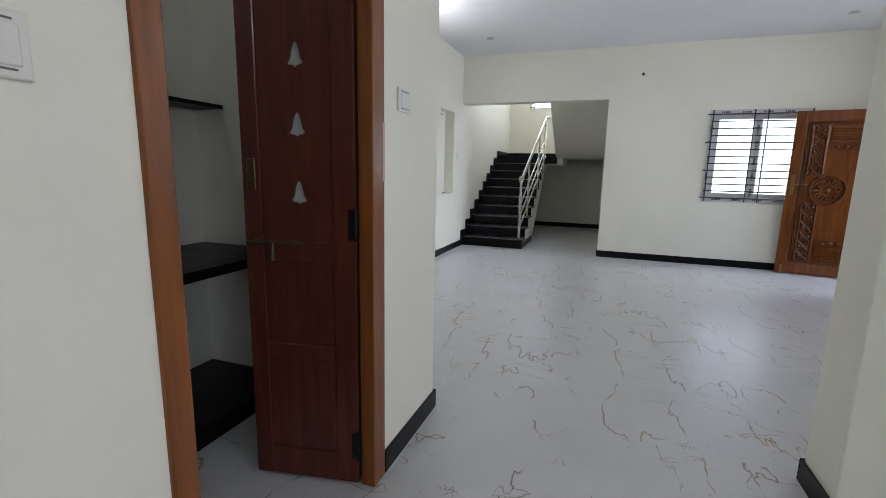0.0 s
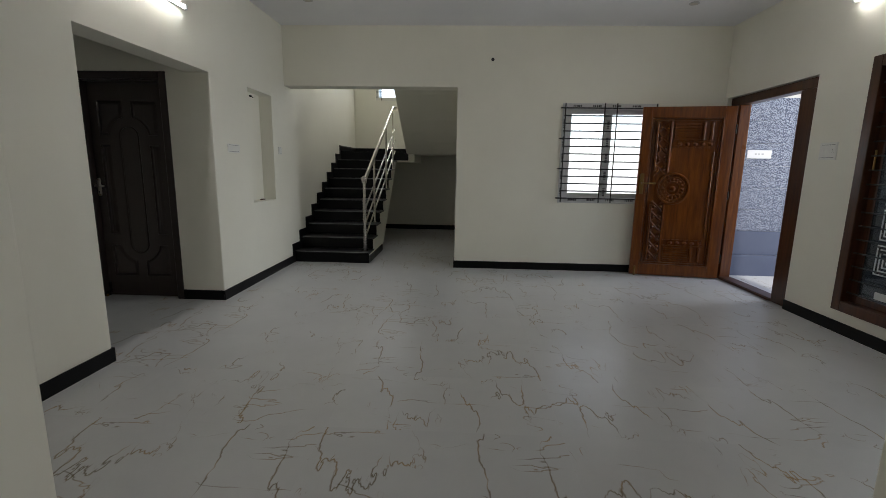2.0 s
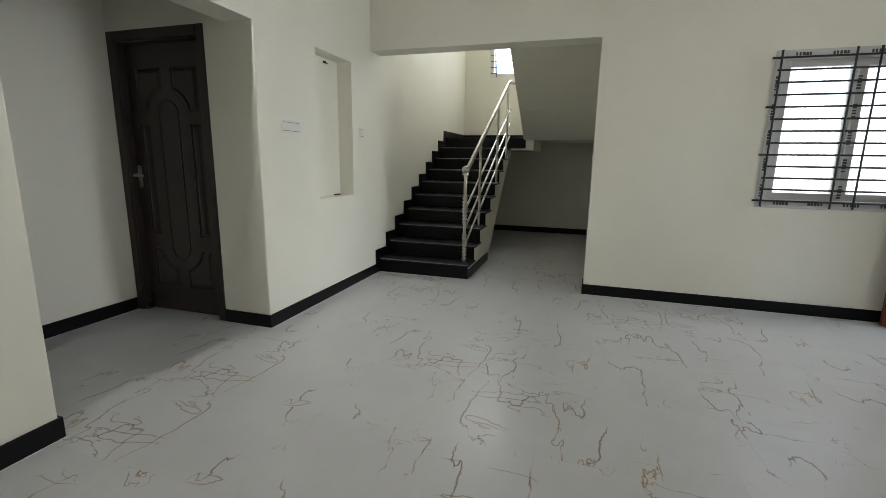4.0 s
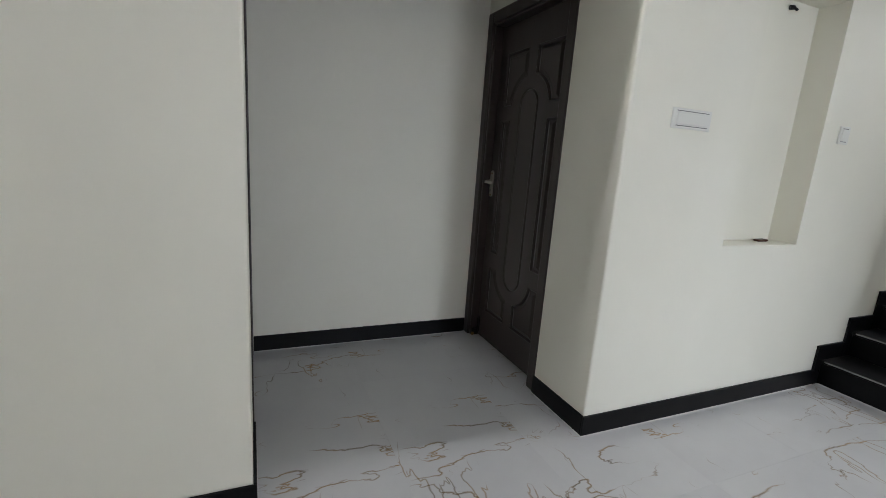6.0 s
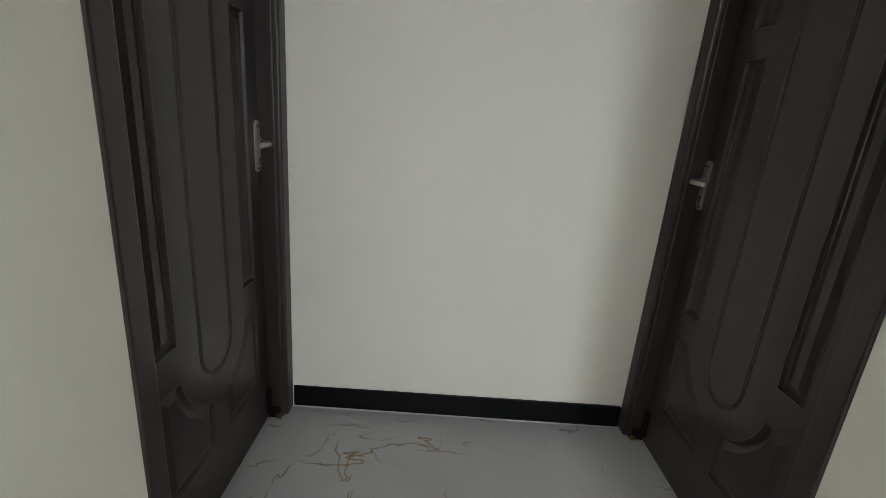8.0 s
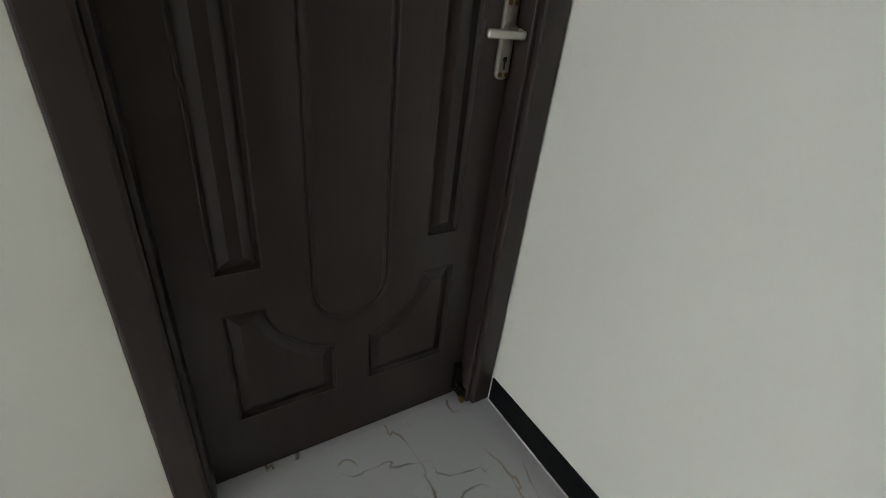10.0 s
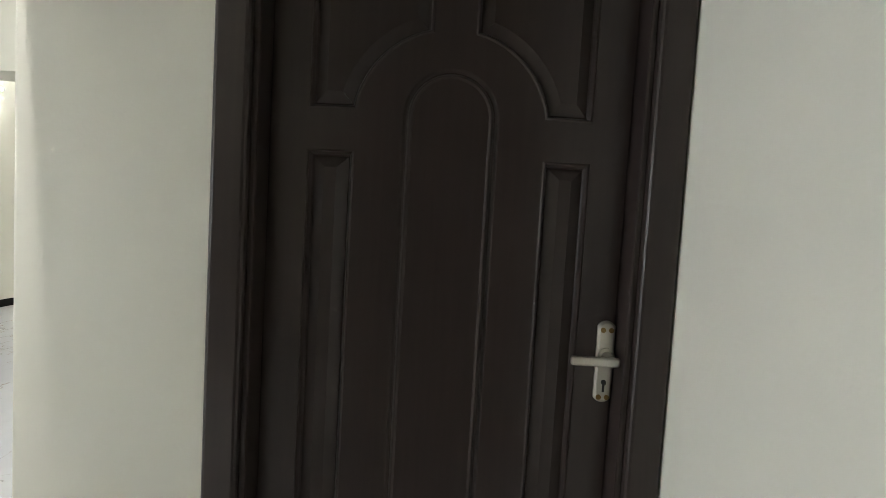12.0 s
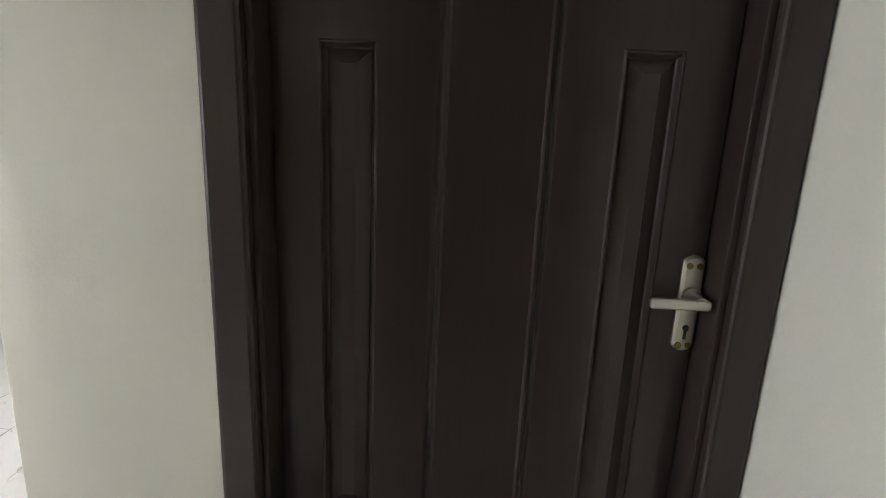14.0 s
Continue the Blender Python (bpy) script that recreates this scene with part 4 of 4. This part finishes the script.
def switch_plate(label, m, w, h, modules, sockets=()):
    """A white modular plate; local x along the wall, y out of it."""
    root = thing("switch_plate", label, "switch plate", m, group="wall switches")
    bm = B()
    box(bm, -w / 2, w / 2, 0.0, 0.009, -h / 2, h / 2, 0.004, 2)
    part("plate", bm, PLASTIC, root)
    pitch = (w - 0.024) / modules
    for i in range(modules):
        x = -w / 2 + 0.012 + pitch * (i + 0.5)
        bm = B()
        if i in sockets:
            box(bm, x - pitch * 0.46, x + pitch * 0.46, 0.008, 0.011, -h * 0.33, h * 0.33, 0.002, 1)
            sock = part("socket", bm, PLASTIC, root)
            for dx, dz, r in ((0, 0.011, 0.004), (-0.0095, -0.009, 0.003), (0.0095, -0.009, 0.003)):
                bm = B()
                rod(bm, (x + dx, 0.0105, dz), (x + dx, 0.0118, dz), r, 8)
                part("socket_hole", bm, BLACKPLASTIC, sock)
        else:
            box(bm, x - pitch * 0.44, x + pitch * 0.44, 0.008, 0.0125, -h * 0.31, h * 0.31, 0.002, 1)
            part("rocker", bm, PLASTIC, root)
    for z in (-h * 0.36, h * 0.36):
        bm = B()
        box(bm, -w / 2 + 0.02, w / 2 - 0.02, 0.0085, 0.0096, z - 0.0016, z + 0.0016)
        part("cover_line", bm, SHADOWPLASTIC, root)
    return root


EASTWARD = Matrix.Rotation(-math.pi / 2, 4, "Z")
WESTWARD = Matrix.Rotation(math.pi / 2, 4, "Z")
switch_plate("wide white switch plate between the alcove and the niche", Matrix.Translation((W, 6.768, 1.471)) @ EASTWARD, 0.235, 0.085, 1)
switch_plate("small white switch plate beside the niche", Matrix.Translation((W, 7.912, 1.492)) @ EASTWARD, 0.09, 0.092, 1)
switch_plate("white switch plate beside the front door", Matrix.Translation((E_, 6.42, 1.505)) @ WESTWARD, 0.19, 0.15, 3, (0,))
switch_plate("white switch plate beside the prayer room door", Matrix.Translation((0.295, 2.675, 1.511)) @ EASTWARD, 0.115, 0.09, 1)
switch_plate("wide white switch plate on the dining wall", Matrix.Translation((0.295, 1.31, 1.40)) @ EASTWARD, 0.23, 0.092, 6)


def downlight(x, y):
    root = thing("ceiling_downlight", "small unlit round recessed ceiling downlight", "ceiling light", Matrix.Translation((x, y, TOP)), group="ceiling downlights")
    bm = B()
    rod(bm, (0, 0, -0.008), (0, 0, 0.0), 0.05, 24)
    part("trim_ring", bm, GREYPLASTIC, root)
    bm = B()
    rod(bm, (0, 0, -0.011), (0, 0, -0.004), 0.036, 20)
    part("lens", bm, NICKEL, root)


downlight(-0.555, 7.283)
downlight(3.446, 7.39)

bm = B()
rod(bm, (1.439, N, 2.63), (1.439, N - 0.012, 2.63), 0.02, 14)
rod(bm, (1.439, N - 0.012, 2.63), (1.445, N - 0.03, 2.622), 0.006, 8)
tagged(part("wire_outlet", bm, BLACKPLASTIC), "small dark wire outlet high on the wall", "wire outlet")
bm = B()
rod(bm, (W - 0.15, 7.5, 2.085), (W - 0.13, 7.5, 2.08), 0.011, 12)
rod(bm, (W - 0.13, 7.5, 2.08), (W - 0.115, 7.51, 2.065), 0.006, 8)
tagged(part("wire_outlet", bm, BLACKPLASTIC), "small dark wire outlet at the niche top", "wire outlet")
bm = B()
box(bm, W - 0.12, W - 0.085, 7.55, 7.63, 0.9, 0.912, 0.004, 1)
tagged(part("wood_scrap", bm, TEAK_DARK), "small brown wood scrap lying in the niche", "scrap")


# ---- outside the front door ----
def porch():
    bm = B()
    box(bm, E_ + 0.23, 8.5, 8.16, 8.4, -0.5, 4.2)
    structure("porch_wall", bm, STUCCO, "pale plastered porch wall", "wall")
    root = thing("porch_tiling", "blue-grey and white mosaic tiles on the porch wall", "wall tiles", kind="structure")
    base = None
    for i in range(7):
        for j in range(6):
            x, z = E_ + 0.235 + i * 0.602, 0.58 + j * 0.272
            if base is None:
                bm = B()
                box(bm, 0, 0.6, 0.0, 0.012, 0, 0.27, 0.002, 1)
                base = part("tile", bm, MOSAIC, root)
                ob = base
            else:
                ob = new("tile", base.data)
                ob.parent = root
            ob.location = (x, 8.146, z)
    bm = B()
    box(bm, E_ + 0.23, 8.5, 8.14, 8.16, 0.27, 0.577, 0.002, 1)
    structure("porch_dado", bm, CEMENT, "blue-grey painted dado under the mosaic tiles", "wall")
    bm = B()
    box(bm, E_ + 0.23, 8.5, 8.11, 8.16, -0.03, 0.267, 0.004, 1)
    structure("porch_plinth", bm, CEMENT, "blue-grey plinth at the porch wall foot", "wall")
    sign = thing("porch_sign", "blank-looking white name plate with faint print", "sign")
    bm = B()
    box(bm, 4.62, 4.912, 8.136, 8.145, 1.485, 1.588, 0.003, 1)
    part("plate", bm, PAPER, sign)
    for a, b in ((0.09, 0.02), (0.13, 0.018), (0.17, 0.025)):
        bm = B()
        box(bm, 4.62 + a, 4.62 + a + b, 8.1348, 8.1365, 1.53, 1.548)
        part("print_bar", bm, GREYPLASTIC, sign)
    bm = B()
    box(bm, E_ + 0.23, 8.5, 4.0, 8.11, -0.13, -0.005)
    structure("porch_floor", bm, TILE, "pale porch floor outside the front door", "floor")


porch()
bm = B()
box(bm, -400, 400, -400, 400, -0.62, -0.52)
GROUND = paint("dry_earth", (0.25, 0.2, 0.15), (0.36, 0.3, 0.23), 0.9, 0.5)
structure("ground", bm, GROUND, "dry bare earth around the house", "ground")


# ---- floor tiles, last ----
bm = B()
for a in ((-1.42, 4.51, 2.95, 8.37), (-1.42, 1.28, 8.37, 12.1), (-2.72, -1.42, 4.5, 6.9), (0.16, 3.78, -1.88, 2.95), (-1.21, 0.16, 0.9, 2.95)):
    box(bm, *a, -0.12, -0.004)
floor = structure("floor", bm, GROUT, "glossy off-white floor tiles with broken brown veins", "floor")


ROOMS = ((W, E_, 3.07, 8.37), (-2.495, W, 4.99, 6.415), (0.295, 3.55, -1.65, 3.07), (-1.095, 0.295, 1.02, 2.95), (W, 1.05, 8.1, 11.87))


def lay_tiles():
    rng = random.Random(11)
    base = None
    tx, ty, gap = 1.2, 0.6, 0.0002
    for i in range(-3, 5):
        for j in range(-13, 13):
            x, y = 0.45 + i * tx, 5.54 + j * ty
            cx, cy = x + tx / 2, y + ty / 2
            if not any(x < x1 and x + tx > x0 and y < y1 and y + ty > y0 for x0, x1, y0, y1 in ROOMS):
                continue
            if base is None:
                bm = B()
                box(bm, -tx / 2 + gap, tx / 2 - gap, -ty / 2 + gap, ty / 2 - gap, -0.008, 0.0)
                base = part("tile", bm, TILE, floor)
                ob = base
            else:
                ob = new("tile", base.data)
                ob.parent = floor
            ob.location = (cx, cy, 0)
            if rng.random() < 0.35:
                ob.rotation_euler = (0, 0, math.pi)


lay_tiles()
